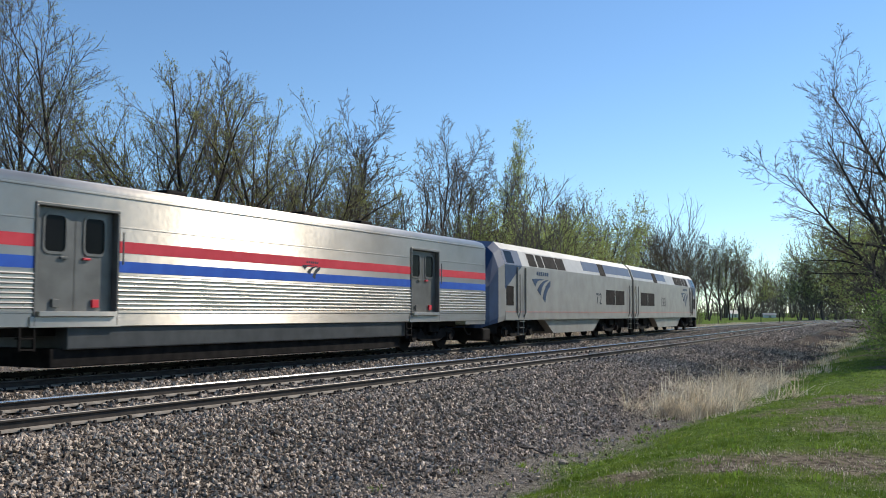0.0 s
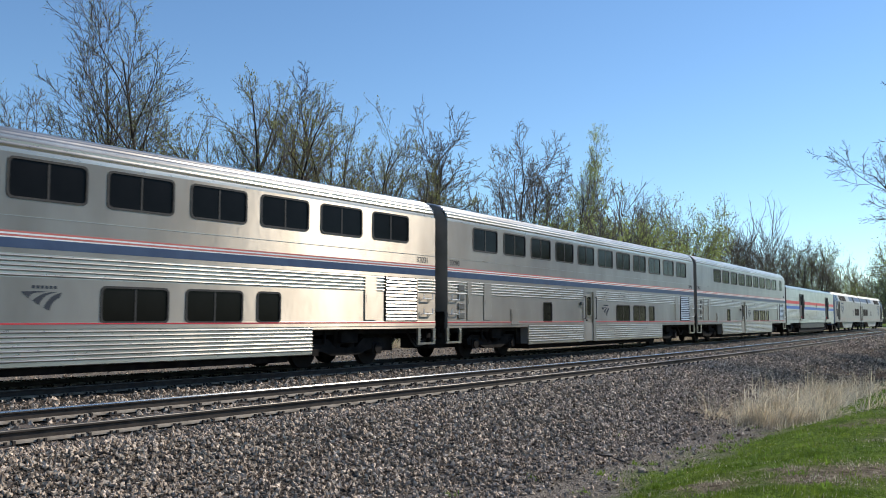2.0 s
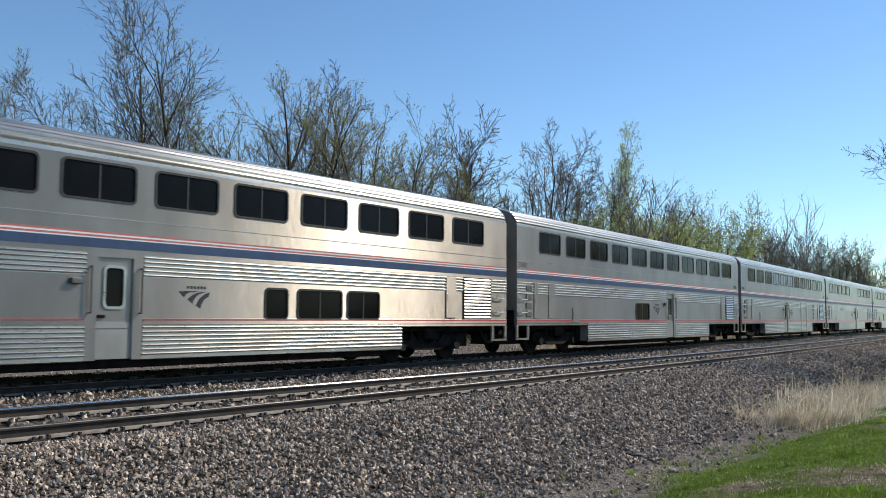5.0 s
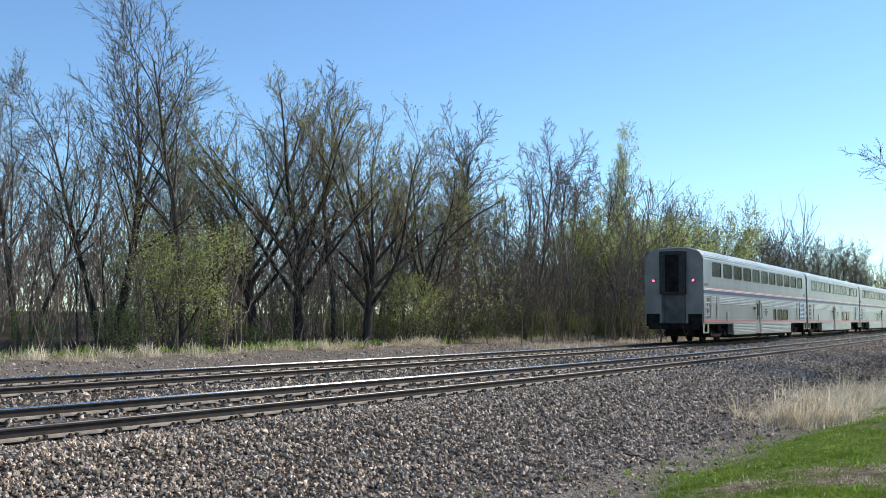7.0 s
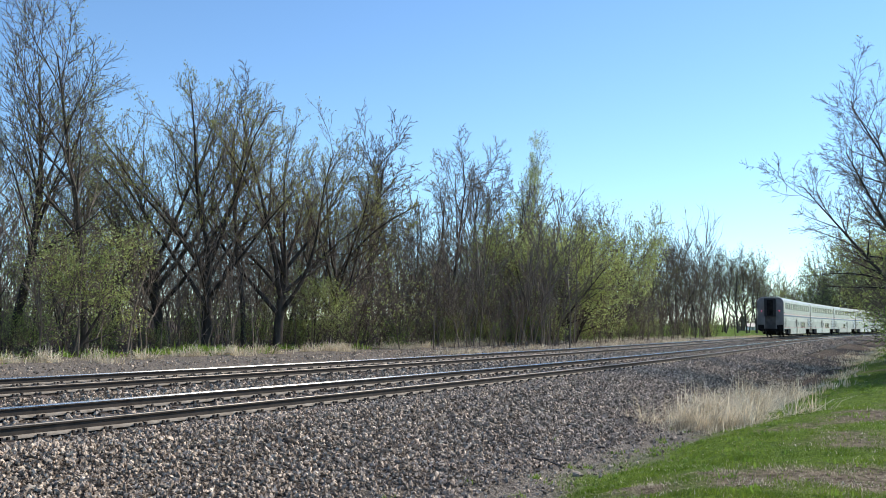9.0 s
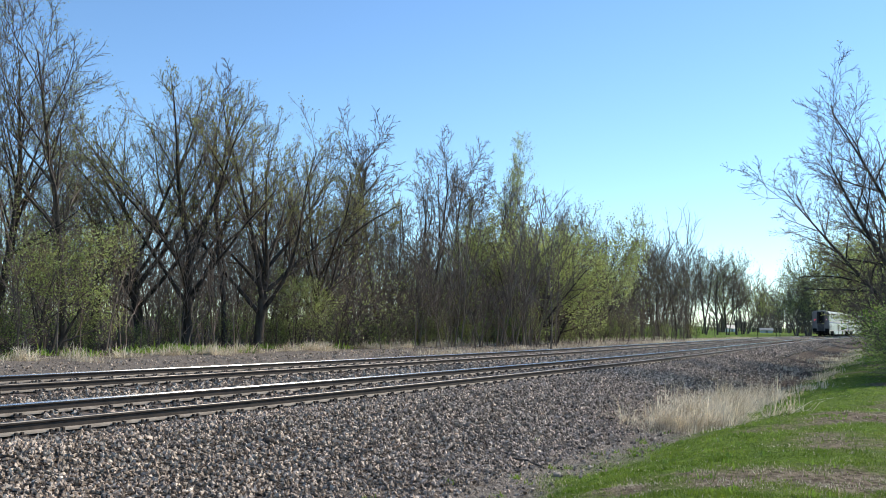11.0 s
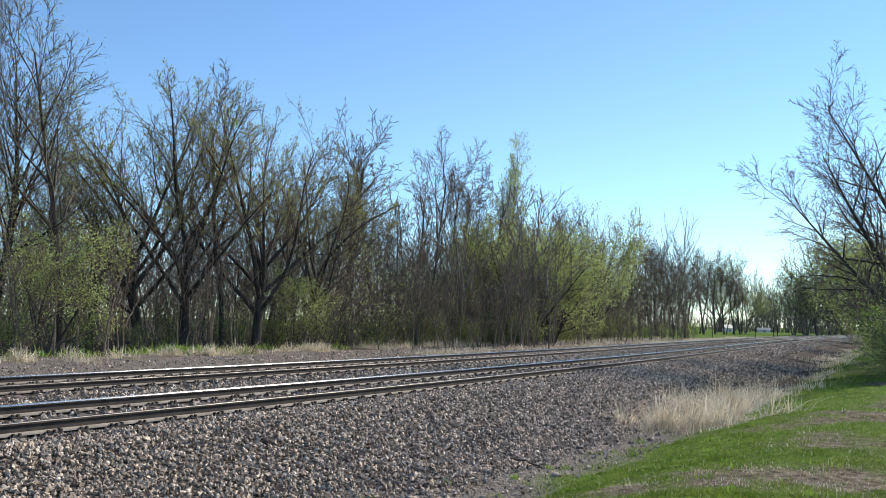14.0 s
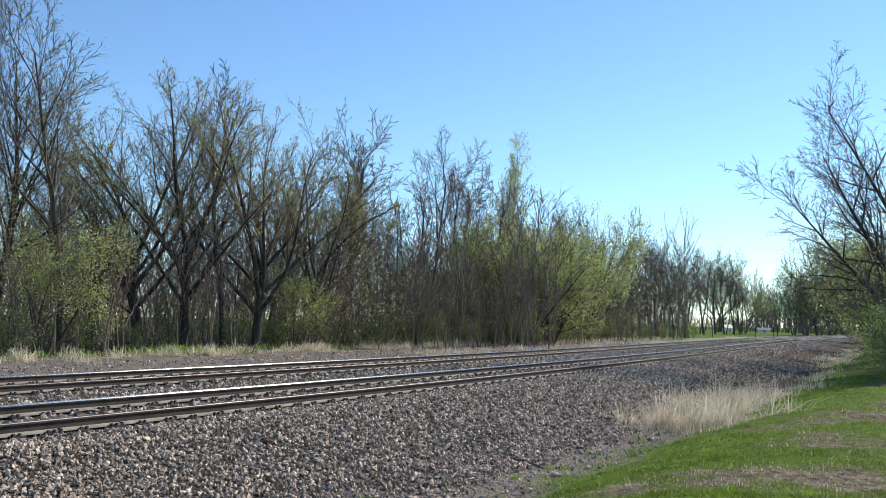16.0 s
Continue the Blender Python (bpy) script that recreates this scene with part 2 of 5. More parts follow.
def zones(s, n, x, y):
    """Shares of ballast, grass and straw in the ground at a place."""
    w = 0.6 * noise.noise((x * 0.35, y * 0.35, 0)) + 0.45 * noise.noise((x * 1.3, y * 1.3, 5)) + 0.3 * noise.noise((x * 4, y * 4, 7))
    step = lambda v, a, b: min(1, max(0, (v - a) / (b - a)))
    ballast = step(n + w, -9.6, -9.0) * (1 - step(n + w * 1.6, 4.2, 5.4))
    grass = step(n + w * 1.2, 5.9, 6.8)
    grass = max(grass, step(s, 110, 125) * step(-n, 14, 17))
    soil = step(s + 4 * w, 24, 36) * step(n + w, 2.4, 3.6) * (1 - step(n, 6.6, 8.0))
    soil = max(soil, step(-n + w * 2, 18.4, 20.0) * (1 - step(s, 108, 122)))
    bare = step(noise.noise((x * 0.42, y * 0.42, 9)) + 0.4 * noise.noise((x * 1.7, y * 1.7, 3)) + 0.16 * (n - 9.6), 0.0, 0.45) if 0 < n < 40 else 0
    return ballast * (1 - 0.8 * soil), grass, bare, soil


# ---- ground ----
def surface(s, n, x, y):
    """Height of the ground with its unevenness."""
    z = profile(s, n)
    if n > 2.5 or n < -9:
        near = min(1, (abs(n) - 2.2) / 3)
        z += near * (0.07 * noise.noise((x * 0.5, y * 0.5, 1)) + 0.03 * noise.noise((x * 1.9, y * 1.9, 2)))
    return z


def ground_material():
    m = bpy.data.materials.new("ground_soil")
    m.use_nodes = True
    nt = m.node_tree
    n, l = nt.nodes, nt.links
    b = n["Principled BSDF"]
    tc = n.new("ShaderNodeTexCoord")

    def noise_ramp(scale, c1, c2, lo=0.35, hi=0.65, detail=8):
        t = n.new("ShaderNodeTexNoise")
        t.inputs["Scale"].default_value, t.inputs["Detail"].default_value = scale, detail
        l.new(tc.outputs["Object"], t.inputs["Vector"])
        r = n.new("ShaderNodeValToRGB")
        r.color_ramp.elements[0].position, r.color_ramp.elements[1].position = lo, hi
        r.color_ramp.elements[0].color, r.color_ramp.elements[1].color = (*c1, 1), (*c2, 1)
        l.new(t.outputs[0], r.inputs[0])
        return r.outputs[0], t.outputs[0]

    def mix(f, a, c):
        x = n.new("ShaderNodeMix")
        x.data_type = "RGBA"
        l.new(f, x.inputs[0])
        l.new(a, x.inputs[6])
        l.new(c, x.inputs[7])
        return x.outputs[2]

    dirt, h1 = noise_ramp(14, (0.13, 0.108, 0.088), (0.31, 0.265, 0.22))
    # ground under the ballast is near black, painting in shaded gaps between stones
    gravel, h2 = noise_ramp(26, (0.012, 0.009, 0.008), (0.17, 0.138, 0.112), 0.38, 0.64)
    green, h3 = noise_ramp(11, (0.06, 0.10, 0.013), (0.15, 0.225, 0.025), 0.34, 0.64)
    bare, h4 = noise_ramp(8, (0.07, 0.05, 0.032), (0.27, 0.21, 0.145), 0.34, 0.64)
    a3 = n.new("ShaderNodeAttribute")
    a3.attribute_name = "bare"
    turf = mix(a3.outputs["Fac"], green, bare)
    a1, a2 = n.new("ShaderNodeAttribute"), n.new("ShaderNodeAttribute")
    a1.attribute_name, a2.attribute_name = "ballast", "grass"
    a4 = n.new("ShaderNodeAttribute")
    a4.attribute_name = "soil"
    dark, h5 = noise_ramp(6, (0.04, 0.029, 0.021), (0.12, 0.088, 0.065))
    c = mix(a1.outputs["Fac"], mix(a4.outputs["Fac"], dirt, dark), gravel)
    c = mix(a2.outputs["Fac"], c, turf)
    l.new(c, b.inputs["Base Color"])
    b.inputs["Roughness"].default_value = 0.95
    b.inputs["Specular IOR Level"].default_value = 0.08
    bp = n.new("ShaderNodeBump")
    bp.inputs["Strength"].default_value, bp.inputs["Distance"].default_value = 1.0, 0.09
    l.new(h2, bp.inputs["Height"])
    l.new(bp.outputs[0], b.inputs["Normal"])
    return m


def build_ground():
    def steps(a, b, d0, grow, lim):
        v, d, out = b, d0, []
        while v < lim:
            d *= grow
            v += d
            out.append(v)
        return out
    smid = list(np.arange(-6, 60, 0.4))
    sa = smid + steps(0, 60, 0.3, 1.06, 3500)
    sa = [-6 - v for v in steps(0, 0, 0.4, 1.15, 3500)][::-1] + sa
    nmid = list(np.arange(-10.5, 13, 0.33))
    na = [-10.5 - v for v in steps(0, 0, 0.3, 1.12, 3500)][::-1] + nmid + [13 + v for v in steps(0, 0, 0.3, 1.12, 3500)]
    fx, fy = math.cos(radians(28.5)), math.sin(radians(28.5))
    verts, bal, gra, bar, soi = [], [], [], [], []
    for s in sa:
        cx, cy = float(np.interp(s, SS, TX)), float(np.interp(s, SS, TY))
        if s > SS[-1]:
            cx, cy = cx + (s - SS[-1]) * math.sin(TH[-1]), cy + (s - SS[-1]) * math.cos(TH[-1])
        if s < SS[0]:
            cx, cy = cx + (s - SS[0]) * math.sin(TH[0]), cy + (s - SS[0]) * math.cos(TH[0])
        tilt = math.cos(bearing(s) - radians(28.5))
        for nn in na:
            k = (nn + APART) / tilt if abs(nn) < 100 else nn + APART
            x, y = cx + k * fx, cy - k * fy
            verts.append((x, y, surface(s, nn, x, y)))
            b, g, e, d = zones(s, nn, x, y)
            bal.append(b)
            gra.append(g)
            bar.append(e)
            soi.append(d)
    w = len(na)
    faces = [(i * w + j, (i + 1) * w + j, (i + 1) * w + j + 1, i * w + j + 1) for i in range(len(sa) - 1) for j in range(w - 1)]
    faces = [f[::-1] for f in faces]
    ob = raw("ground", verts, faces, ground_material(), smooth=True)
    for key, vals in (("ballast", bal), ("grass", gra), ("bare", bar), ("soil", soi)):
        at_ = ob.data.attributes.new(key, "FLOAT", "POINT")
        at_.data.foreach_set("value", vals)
    return tagged(ob, "gravel and grass ground sloping into a ditch beside tracks", "ground", kind="structure")


build_ground()


# ---- tracks ----
BANK = 0.07  # by which the outer rail stands above the inner one


def rail_mesh(n, drop, s0=-60, s1=560):
    """One rail swept along the line; polished strip on top of the head."""
    prof = [(-0.037, -0.012), (-0.034, -0.004), (-0.024, 0.0), (0.0, 0.001), (0.020, 0.0), (0.028, -0.002), (0.033, -0.006), (0.036, -0.011), (0.037, -0.017), (0.037, -0.036), (0.010, -0.05), (0.010, -0.13), (0.07, -0.15), (0.075, -0.17),
            (-0.075, -0.17), (-0.07, -0.15), (-0.010, -0.13), (-0.010, -0.05), (-0.037, -0.036)]
    st = list(np.arange(s0, 120, 2.0)) + list(np.arange(120, s1, 5.0))
    verts, faces, idx = [], [], []
    k = len(prof)
    for s in st:
        for o, z in prof:
            verts.append(at(s, n + o, z - drop))
    for i in range(len(st) - 1):
        for j in range(k):
            faces.append((i * k + j, i * k + (j + 1) % k, (i + 1) * k + (j + 1) % k, (i + 1) * k + j))
            idx.append(1 if j < 8 else 2 if j in (11, 12, 14, 15) else 0)
    return verts, faces, idx


def build_track(name_label, centre, count):
    root = tagged(new("railway_track"), name_label, "railway track", "double track line")
    for side in (-0.7525, 0.7525):
        v, f, i = rail_mesh(centre + side, BANK if side > 0 else 0.0)
        rail = raw("rail", v, f, [RAILSTEEL, RAILHEAD if side < 0 else DULLHEAD, RAILFOOT], root, "rusty steel rail with polished head", i)
        rail.data.polygons.foreach_set("use_smooth", [q == 1 for q in i])
        uv = rail.data.uv_layers.new(name="grain")
        ring = np.zeros(len(rail.data.loops), dtype=np.int64)
        rail.data.loops.foreach_get("vertex_index", ring)
        uv.data.foreach_set("uv", np.stack([(ring % 19) * 0.05, (ring // 19) * 0.01], 1).astype(np.float32).ravel())
    tilt = math.degrees(math.atan2(BANK, 1.505))
    tie = bmesh.new()
    box(tie, -0.11, 0.11, -1.28, 1.28, -0.36, -0.185, 0.012)
    tie_me = mesh_of(tie, TIEWOOD)
    rng = random.Random(7)
    for k in range(count):
        s = -8 + k * 0.5
        ob = link("tie", tie_me, root)
        ob.matrix_basis = lie(s + rng.uniform(-0.03, 0.03), centre + rng.uniform(-0.05, 0.05), rng.uniform(-0.008, 0.008)) @ pose(0, 0, -BANK / 2, tilt, 0, rng.uniform(-1.5, 1.5))
    bm = bmesh.new()
    for k in range(260):
        s = -8 + k * 0.5
        for side in (-0.7525, 0.7525):
            for o in (-0.13, 0.13):
                m = lie(s, centre + side, -BANK if side > 0 else 0.0)
                for dx in (-0.045, 0.045):
                    r = bmesh.ops.create_cube(bm, size=1, matrix=m @ Matrix.Translation((dx, o * 0.72, -0.155)) @ Matrix.Diagonal((0.03, 0.035, 0.045, 1)))
                bmesh.ops.create_cube(bm, size=1, matrix=m @ Matrix.Translation((0, o * 0.85, -0.178)) @ Matrix.Diagonal((0.19, 0.11, 0.016, 1)))
        if k % 2:
            for side in (-0.7525, 0.7525):
                bmesh.ops.create_cube(bm, size=1, matrix=lie(s + 0.16, centre + side, -0.16 - (BANK if side > 0 else 0.0)) @ Matrix.Diagonal((0.035, 0.17, 0.06, 1)))
    part("tie_plate", bm, RAILSTEEL, root, "rusty tie plates with spikes", kind="stuff")
    return root


build_track("near railway track with worn wooden ties in ballast", 0.0, 300)
build_track("far railway track with rusty rails beside gravel road", -APART, 260)


# ---- train ----
SIDE = 1.55


def ribs(z0, z1, count, depth=0.022):
    """Profile (out, z) of a fluted band with half-round ribs."""
    pts = [(0, z0)]
    p = (z1 - z0) / count
    for i in range(count):
        a = z0 + i * p
        pts += [(0, a + p * 0.22), (depth * 0.75, a + p * 0.32), (depth, a + p * 0.5), (depth * 0.75, a + p * 0.68), (0, a + p * 0.78)]
    return pts + [(0, z1)]


def strip(V, Fc, I, x0, x1, prof, side=-1, base=SIDE, mi=0, cut=0.0):
    """Extrude a wall profile from x0 to x1; cut slopes the lower ends inwards."""
    k = len(V)
    z0 = prof[0][1]
    z1 = prof[-1][1]
    for o, z in prof:
        c = cut * (z1 - z) / (z1 - z0)
        V.append((x0 + c, side * (base + o), z))
        V.append((x1 - c, side * (base + o), z))
    for i in range(len(prof) - 1):
        f = (k + 2 * i, k + 2 * i + 1, k + 2 * i + 3, k + 2 * i + 2)
        Fc.append(f if side < 0 else f[::-1])
        I.append(mi)


def holes(V, Fc, I, x0, x1, z0, z1, wins, side=-1, base=SIDE, mi=1):
    """Flat wall with openings wins (xa, xb, za, zb)."""
    xs = sorted({x0, x1, *[v for w in wins for v in w[:2]]})
    zs = sorted({z0, z1, *[v for w in wins for v in w[2:]]})
    for xa, xb in zip(xs, xs[1:]):
        for za, zb in zip(zs, zs[1:]):
            cx, cz = (xa + xb) / 2, (za + zb) / 2
            if any(w[0] < cx < w[1] and w[2] < cz < w[3] for w in wins):
                continue
            strip(V, Fc, I, xa, xb, [(0, za), (0, zb)], side, base, mi)


def roof(V, Fc, I, x0, x1, zb, zt, flutes, half=SIDE, mi=0, power=(0.6, 0.9), round_end=0.12):
    pts = []
    for i in range(61):
        a = math.pi * i / 60
        c, s = math.cos(a), math.sin(a)
        y = half * math.copysign(abs(c) ** power[0], c)
        z = zb + (zt - zb) * s ** power[1]
        pts.append((y, z, c))
    # half-round flutes on the shoulders
    out = []
    for i, (y, z, c) in enumerate(pts):
        k = min(i, 60 - i)
        lift = 0.018 if flutes and 2 <= k <= 17 and k % 3 == 0 else 0.0
        out.append((y * (1 + lift / half), z + lift * 0.7))
    xs = [(x0, 0.93), (x0 + round_end * 0.35, 0.98), (x0 + round_end, 1), (x1 - round_end, 1), (x1 - round_end * 0.35, 0.98), (x1, 0.93)]
    k = len(V)
    w = len(out)
    for x, f in xs:
        V.extend((x, y * (0.6 + 0.4 * f), zb + (z - zb) * f) for y, z in out)
    for i in range(len(xs) - 1):
        for j in range(w - 1):
            Fc.append((k + i * w + j, k + i * w + j + 1, k + (i + 1) * w + j + 1, k + (i + 1) * w + j))
            I.append(mi)


_pool = {}


def shared(key, build):
    if key not in _pool:
        _pool[key] = build()
    return _pool[key]


def add_window(car, xc, zc, w, h, split=True, blank=False):
    """A rounded window: rubber frame, panes, centre bar."""
    fr = shared(("ring", w, h), lambda: mesh_of(ring(rounded(w + 0.09, h + 0.09, 0.12), rounded(w, h, 0.09), -SIDE - 0.014, -SIDE + 0.035), RUBBER))
    win = link("window", fr, car, "window blanked with grey panels" if blank else "tinted window in a black rubber frame")
    win.matrix_basis = pose(xc, 0, zc)
    pw = w / 2 if split else w
    pm = shared(("pane", pw, h, blank), lambda: mesh_of(boxes((-pw / 2 - 0.01, pw / 2 + 0.01, -SIDE + 0.012, -SIDE + 0.03, -h / 2 - 0.01, h / 2 + 0.01)), BLANK if blank else GLASS))
    for dx in ((-pw / 2, pw / 2) if split else (0,)):
        link("pane", pm, win).matrix_basis = pose(dx, 0, 0)
    if split:
        link("mullion", shared(("mull", h), lambda: mesh_of(boxes((-0.02, 0.02, -SIDE + 0.002, -SIDE + 0.02, -h / 2, h / 2)), RUBBER)), win)
    return win


def fan_logo(car, xc, zc, w, mat, y=None, flip=1):
    """Three tapering bands that sweep to one corner, with a row of bars above."""
    y = -SIDE - 0.004 if y is None else y
    bm = bmesh.new()
    for tip, tip2, up_end, low_end in (((0.16, 0.21), (-0.02, 0.19), (-0.5, 0.2), (-0.33, 0.06)), ((0.4, 0.21), (0.24, 0.17), (-0.22, 0.0), (-0.06, -0.1)), ((0.5, 0.2), (0.46, 0.08), (0.06, -0.16), (0.2, -0.23))):
        bow = lambda p, q, k: [((1 - f) * p[0] + f * q[0] - k * f * (1 - f), (1 - f) * p[1] + f * q[1] + k * f * (1 - f)) for f in (0, 0.25, 0.5, 0.75, 1)]
        pts = bow(up_end, tip, 0.22 if up_end[0] > -0.4 else 0.05) + bow(tip2, low_end, 0.16)
        slab([(xc + flip * px * w, zc + pz * w) for px, pz in pts], y - 0.003, y + 0.006, bm)
    emblem = part("emblem", bm, mat, car, "dark sweeping emblem on the side")
    bm = bmesh.new()
    for i in range(6):
        box(bm, xc + flip * w * (-0.25 + 0.11 * i), xc + flip * w * (-0.25 + 0.11 * i + 0.07), y - 0.003, y + 0.006, zc + w * 0.28, zc + w * 0.35)
    part("wordmark", bm, mat, emblem)


def truck(car, x, wheelbase=2.59, r=0.455):
    bm = bmesh.new()
    for sy in (-1, 1):
        y = sy * 1.07
        slab([(x - 1.75, 0.62), (x - 1.55, 0.74), (x - 0.7, 0.74), (x - 0.4, 0.5), (x + 0.4, 0.5), (x + 0.7, 0.74), (x + 1.55, 0.74), (x + 1.75, 0.62), (x + 1.7, 0.42),
              (x + 0.95, 0.42), (x + 0.55, 0.3), (x - 0.55, 0.3), (x - 0.95, 0.42), (x - 1.7, 0.42)], y - 0.09, y + 0.09, bm)
        for dx in (-wheelbase / 2, wheelbase / 2):
            wheel_shape(bm, x + dx, y + sy * 0.12, r, 0.15, 0.12, 12)
            box(bm, x + dx - 0.2, x + dx + 0.2, y - 0.13, y + 0.13, 0.3, 0.62, 0.03)
        for dx in (-0.28, 0.28):
            tube(bm, (x + dx, y, 0.5), (x + dx, y, 0.98), 0.12, 10)
        tube(bm, (x - 0.9, y + sy * 0.14, 0.62), (x - 0.9, y + sy * 0.14, 1.0), 0.045, 8)
    box(bm, x - 0.35, x + 0.35, -1.3, 1.3, 0.62, 0.95, 0.04)
    t = part("truck", bm, UNDER, car, "dark grimy bogie frame")
    wm = shared(("wheelset", wheelbase, r), lambda: _wheelset(r))
    for dx in (-wheelbase / 2, wheelbase / 2):
        link("wheelset", wm, t).matrix_basis = pose(x + dx, 0, r)


def _wheelset(r):
    bm = bmesh.new()
    for sy in (-1, 1):
        wheel_shape(bm, 0, sy * 0.77, 0, r, 0.13, 24)
        wheel_shape(bm, 0, sy * 0.71, 0, r + 0.02, 0.03, 24)
        wheel_shape(bm, 0, sy * 0.85, 0, r * 0.4, 0.05, 16)
    wheel_shape(bm, 0, 0, 0, 0.09, 1.6, 10)
    return mesh_of(bm, UNDER)


def coupler(car, x, d):
    bm = boxes((x, x + d * 0.42, -0.12, 0.12, 0.72, 0.98, 0.03), (x + d * 0.25, x + d * 0.42, -0.2, 0.16, 0.68, 1.02, 0.04))
    part("coupler", bm, UNDER, car)
    for y in (-0.7, 0.5):
        bm = bmesh.new()
        pts = [(x - d * 0.25 + d * 0.2 * i, y, 0.85 - 0.42 * math.sin(math.pi * i / 5)) for i in range(6)]
        for p, q in zip(pts, pts[1:]):
            tube(bm, p, q, 0.028, 6)
        part("brake_hose", bm, RUBBER, car, "hanging black brake hoses")


def superliner(label, up, low, doors, louvre=True, blanks=(), number="", rear_panels=True, low_skip=(), ladder_front=False, logo=12.9, plain_top=(), seams=(), small=()):
    """A double-deck stainless coach; positions are metres behind its leading coupling."""
    car = tagged(new("passenger_car"), label, "passenger car", "train cars")
    X = lambda u: 12.955 - u
    f0, f1 = 0.32, 25.58
    V, Fc, I = [], [], []
    upw = [(X(u) - 0.78, X(u) + 0.78, 3.50, 4.19) for u in up] + [(X(u) - 0.36, X(u) + 0.36, 3.50, 4.19) for u in small]
    loww = [(X(u) - w / 2, X(u) + w / 2, 1.21, 1.87) for u, w in low]
    # openings in the lower bands: doors and side grilles
    gaps = [(a - 0.14, b + 0.14) for a, b in doors]
    if louvre:
        gaps.append((1.22, 2.74))
    gaps = sorted(gaps)
    skirt_gap = sorted((a - 0.14, b + 0.14) for a, b in doors)

    def runs(a, b, cuts):
        out, p = [], a
        for c, d in cuts:
            if d <= a or c >= b:
                continue
            out.append((p, c))
            p = d
        return [r for r in out + [(p, b)] if r[1] - r[0] > 0.02]

    for side in (-1, 1):
        g = gaps if side < 0 else []
        sg = skirt_gap if side < 0 else []
        for a, b in runs(5.62, 20.12, sg):
            first, last = a == 5.62, b == 20.12
            strip(V, Fc, I, X(b), X(a), ribs(0.44, 1.06, 7), side, mi=0)
            strip(V, Fc, I, X(b), X(a), [(-0.05, 0.36), (0, 0.38), (0, 0.44)], side, mi=0)
        for a, b in ((f0, 5.62), (20.12, f1)):
            strip(V, Fc, I, X(b), X(a), [(-0.03, 0.98), (0, 1.0), (0, 1.06)], side, mi=1)
        for a, b in runs(f0, f1, sg):
            strip(V, Fc, I, X(b), X(a), [(0, 1.06), (0.012, 1.07), (0.012, 1.19), (0, 1.2)], side, mi=1)
        for a, b in runs(f0, f1, g):
            wins = [w for w in loww if side < 0 and X(b) <= w[0] and w[1] <= X(a)]
            holes(V, Fc, I, X(b), X(a), 1.2, 2.02, wins, side)
            flat = [p for p in plain_top if a <= p[0] < b] if side < 0 else []
            for c, e in runs(a, b, flat):
                strip(V, Fc, I, X(e), X(c), ribs(2.02, 2.46, 5), side)
            for c, e in flat:
                strip(V, Fc, I, X(e), X(c), [(0, 2.02), (0, 2.46)], side, mi=1)
        holes(V, Fc, I, X(f1), X(f0), 2.46, 4.30, upw if side < 0 else [], side)
    roof(V, Fc, I, X(f1), X(f0), 4.30, 4.93, True)
    # end walls and floor
    k = len(V)
    for x, d in ((X(f0), 1), (X(f1), -1)):
        k = len(V)
        V.extend([(x - d * 0.0, -SIDE, 0.98), (x, SIDE, 0.98), (x, SIDE, 4.30), (x, SIDE * 0.83, 4.72), (x, SIDE * 0.5, 4.86), (x, -SIDE * 0.5, 4.86), (x, -SIDE * 0.83, 4.72), (x, -SIDE, 4.30)])
        f = tuple(range(k, k + 8))
        Fc.append(f if d > 0 else f[::-1])
        I.append(2)
    k = len(V)
    V.extend([(X(f1), -SIDE + 0.02, 1.0), (X(f0), -SIDE + 0.02, 1.0), (X(f0), SIDE - 0.02, 1.0), (X(f1), SIDE - 0.02, 1.0)])
    Fc.append((k, k + 3, k + 2, k + 1))
    I.append(2)
    k = len(V)
    V.extend([(X(20.1), -SIDE + 0.04, 0.4), (X(5.64), -SIDE + 0.04, 0.4), (X(5.64), SIDE - 0.04, 0.4), (X(20.1), SIDE - 0.04, 0.4),
              (X(20.1), -SIDE + 0.04, 1.0), (X(5.64), -SIDE + 0.04, 1.0), (X(5.64), SIDE - 0.04, 1.0), (X(20.1), SIDE - 0.04, 1.0)])
    Fc += [(k, k + 3, k + 2, k + 1), (k, k + 4, k + 7, k + 3), (k + 1, k + 2, k + 6, k + 5)]
    I += [2, 2, 2]
    hull("body", V, Fc, I, [STEEL, PANEL, ENDSTEEL], car, "fluted stainless steel double-deck body")
    # stripes
    L0, L1 = X(f1) + 0.004, X(f0) - 0.004
    for nm, za, zb, m in (("red_stripe", 2.835, 2.868, PALERED), ("white_stripe", 2.80, 2.832, WHITE), ("red_stripe", 2.765, 2.797, PALERED), ("blue_stripe", 2.555, 2.735, NAVY), ("white_stripe", 2.738, 2.762, WHITE)):
        part(nm, boxes((L0, L1, -SIDE - 0.004, -SIDE + 0.006, za, zb)), m, car)
    bm = bmesh.new()
    for a, b in runs(f0, f1, skirt_gap):
        box(bm, X(b), X(a), -SIDE - 0.017, -SIDE, 1.155, 1.18)
    part("sill_stripe", bm, RED, car)
    # a seam below the upper windows
    bm = bmesh.new()
    box(bm, L0, L1, -SIDE - 0.006, -SIDE, 3.14, 3.15)
    for u in seams:
        box(bm, X(u) - 0.012, X(u) + 0.012, -SIDE - 0.026, -SIDE, 0.44, 2.46)
    part("seam_trim", bm, STEEL, car)
    for u in up:
        add_window(car, X(u), 3.845, 1.56, 0.69, blank=round(u, 2) in blanks)
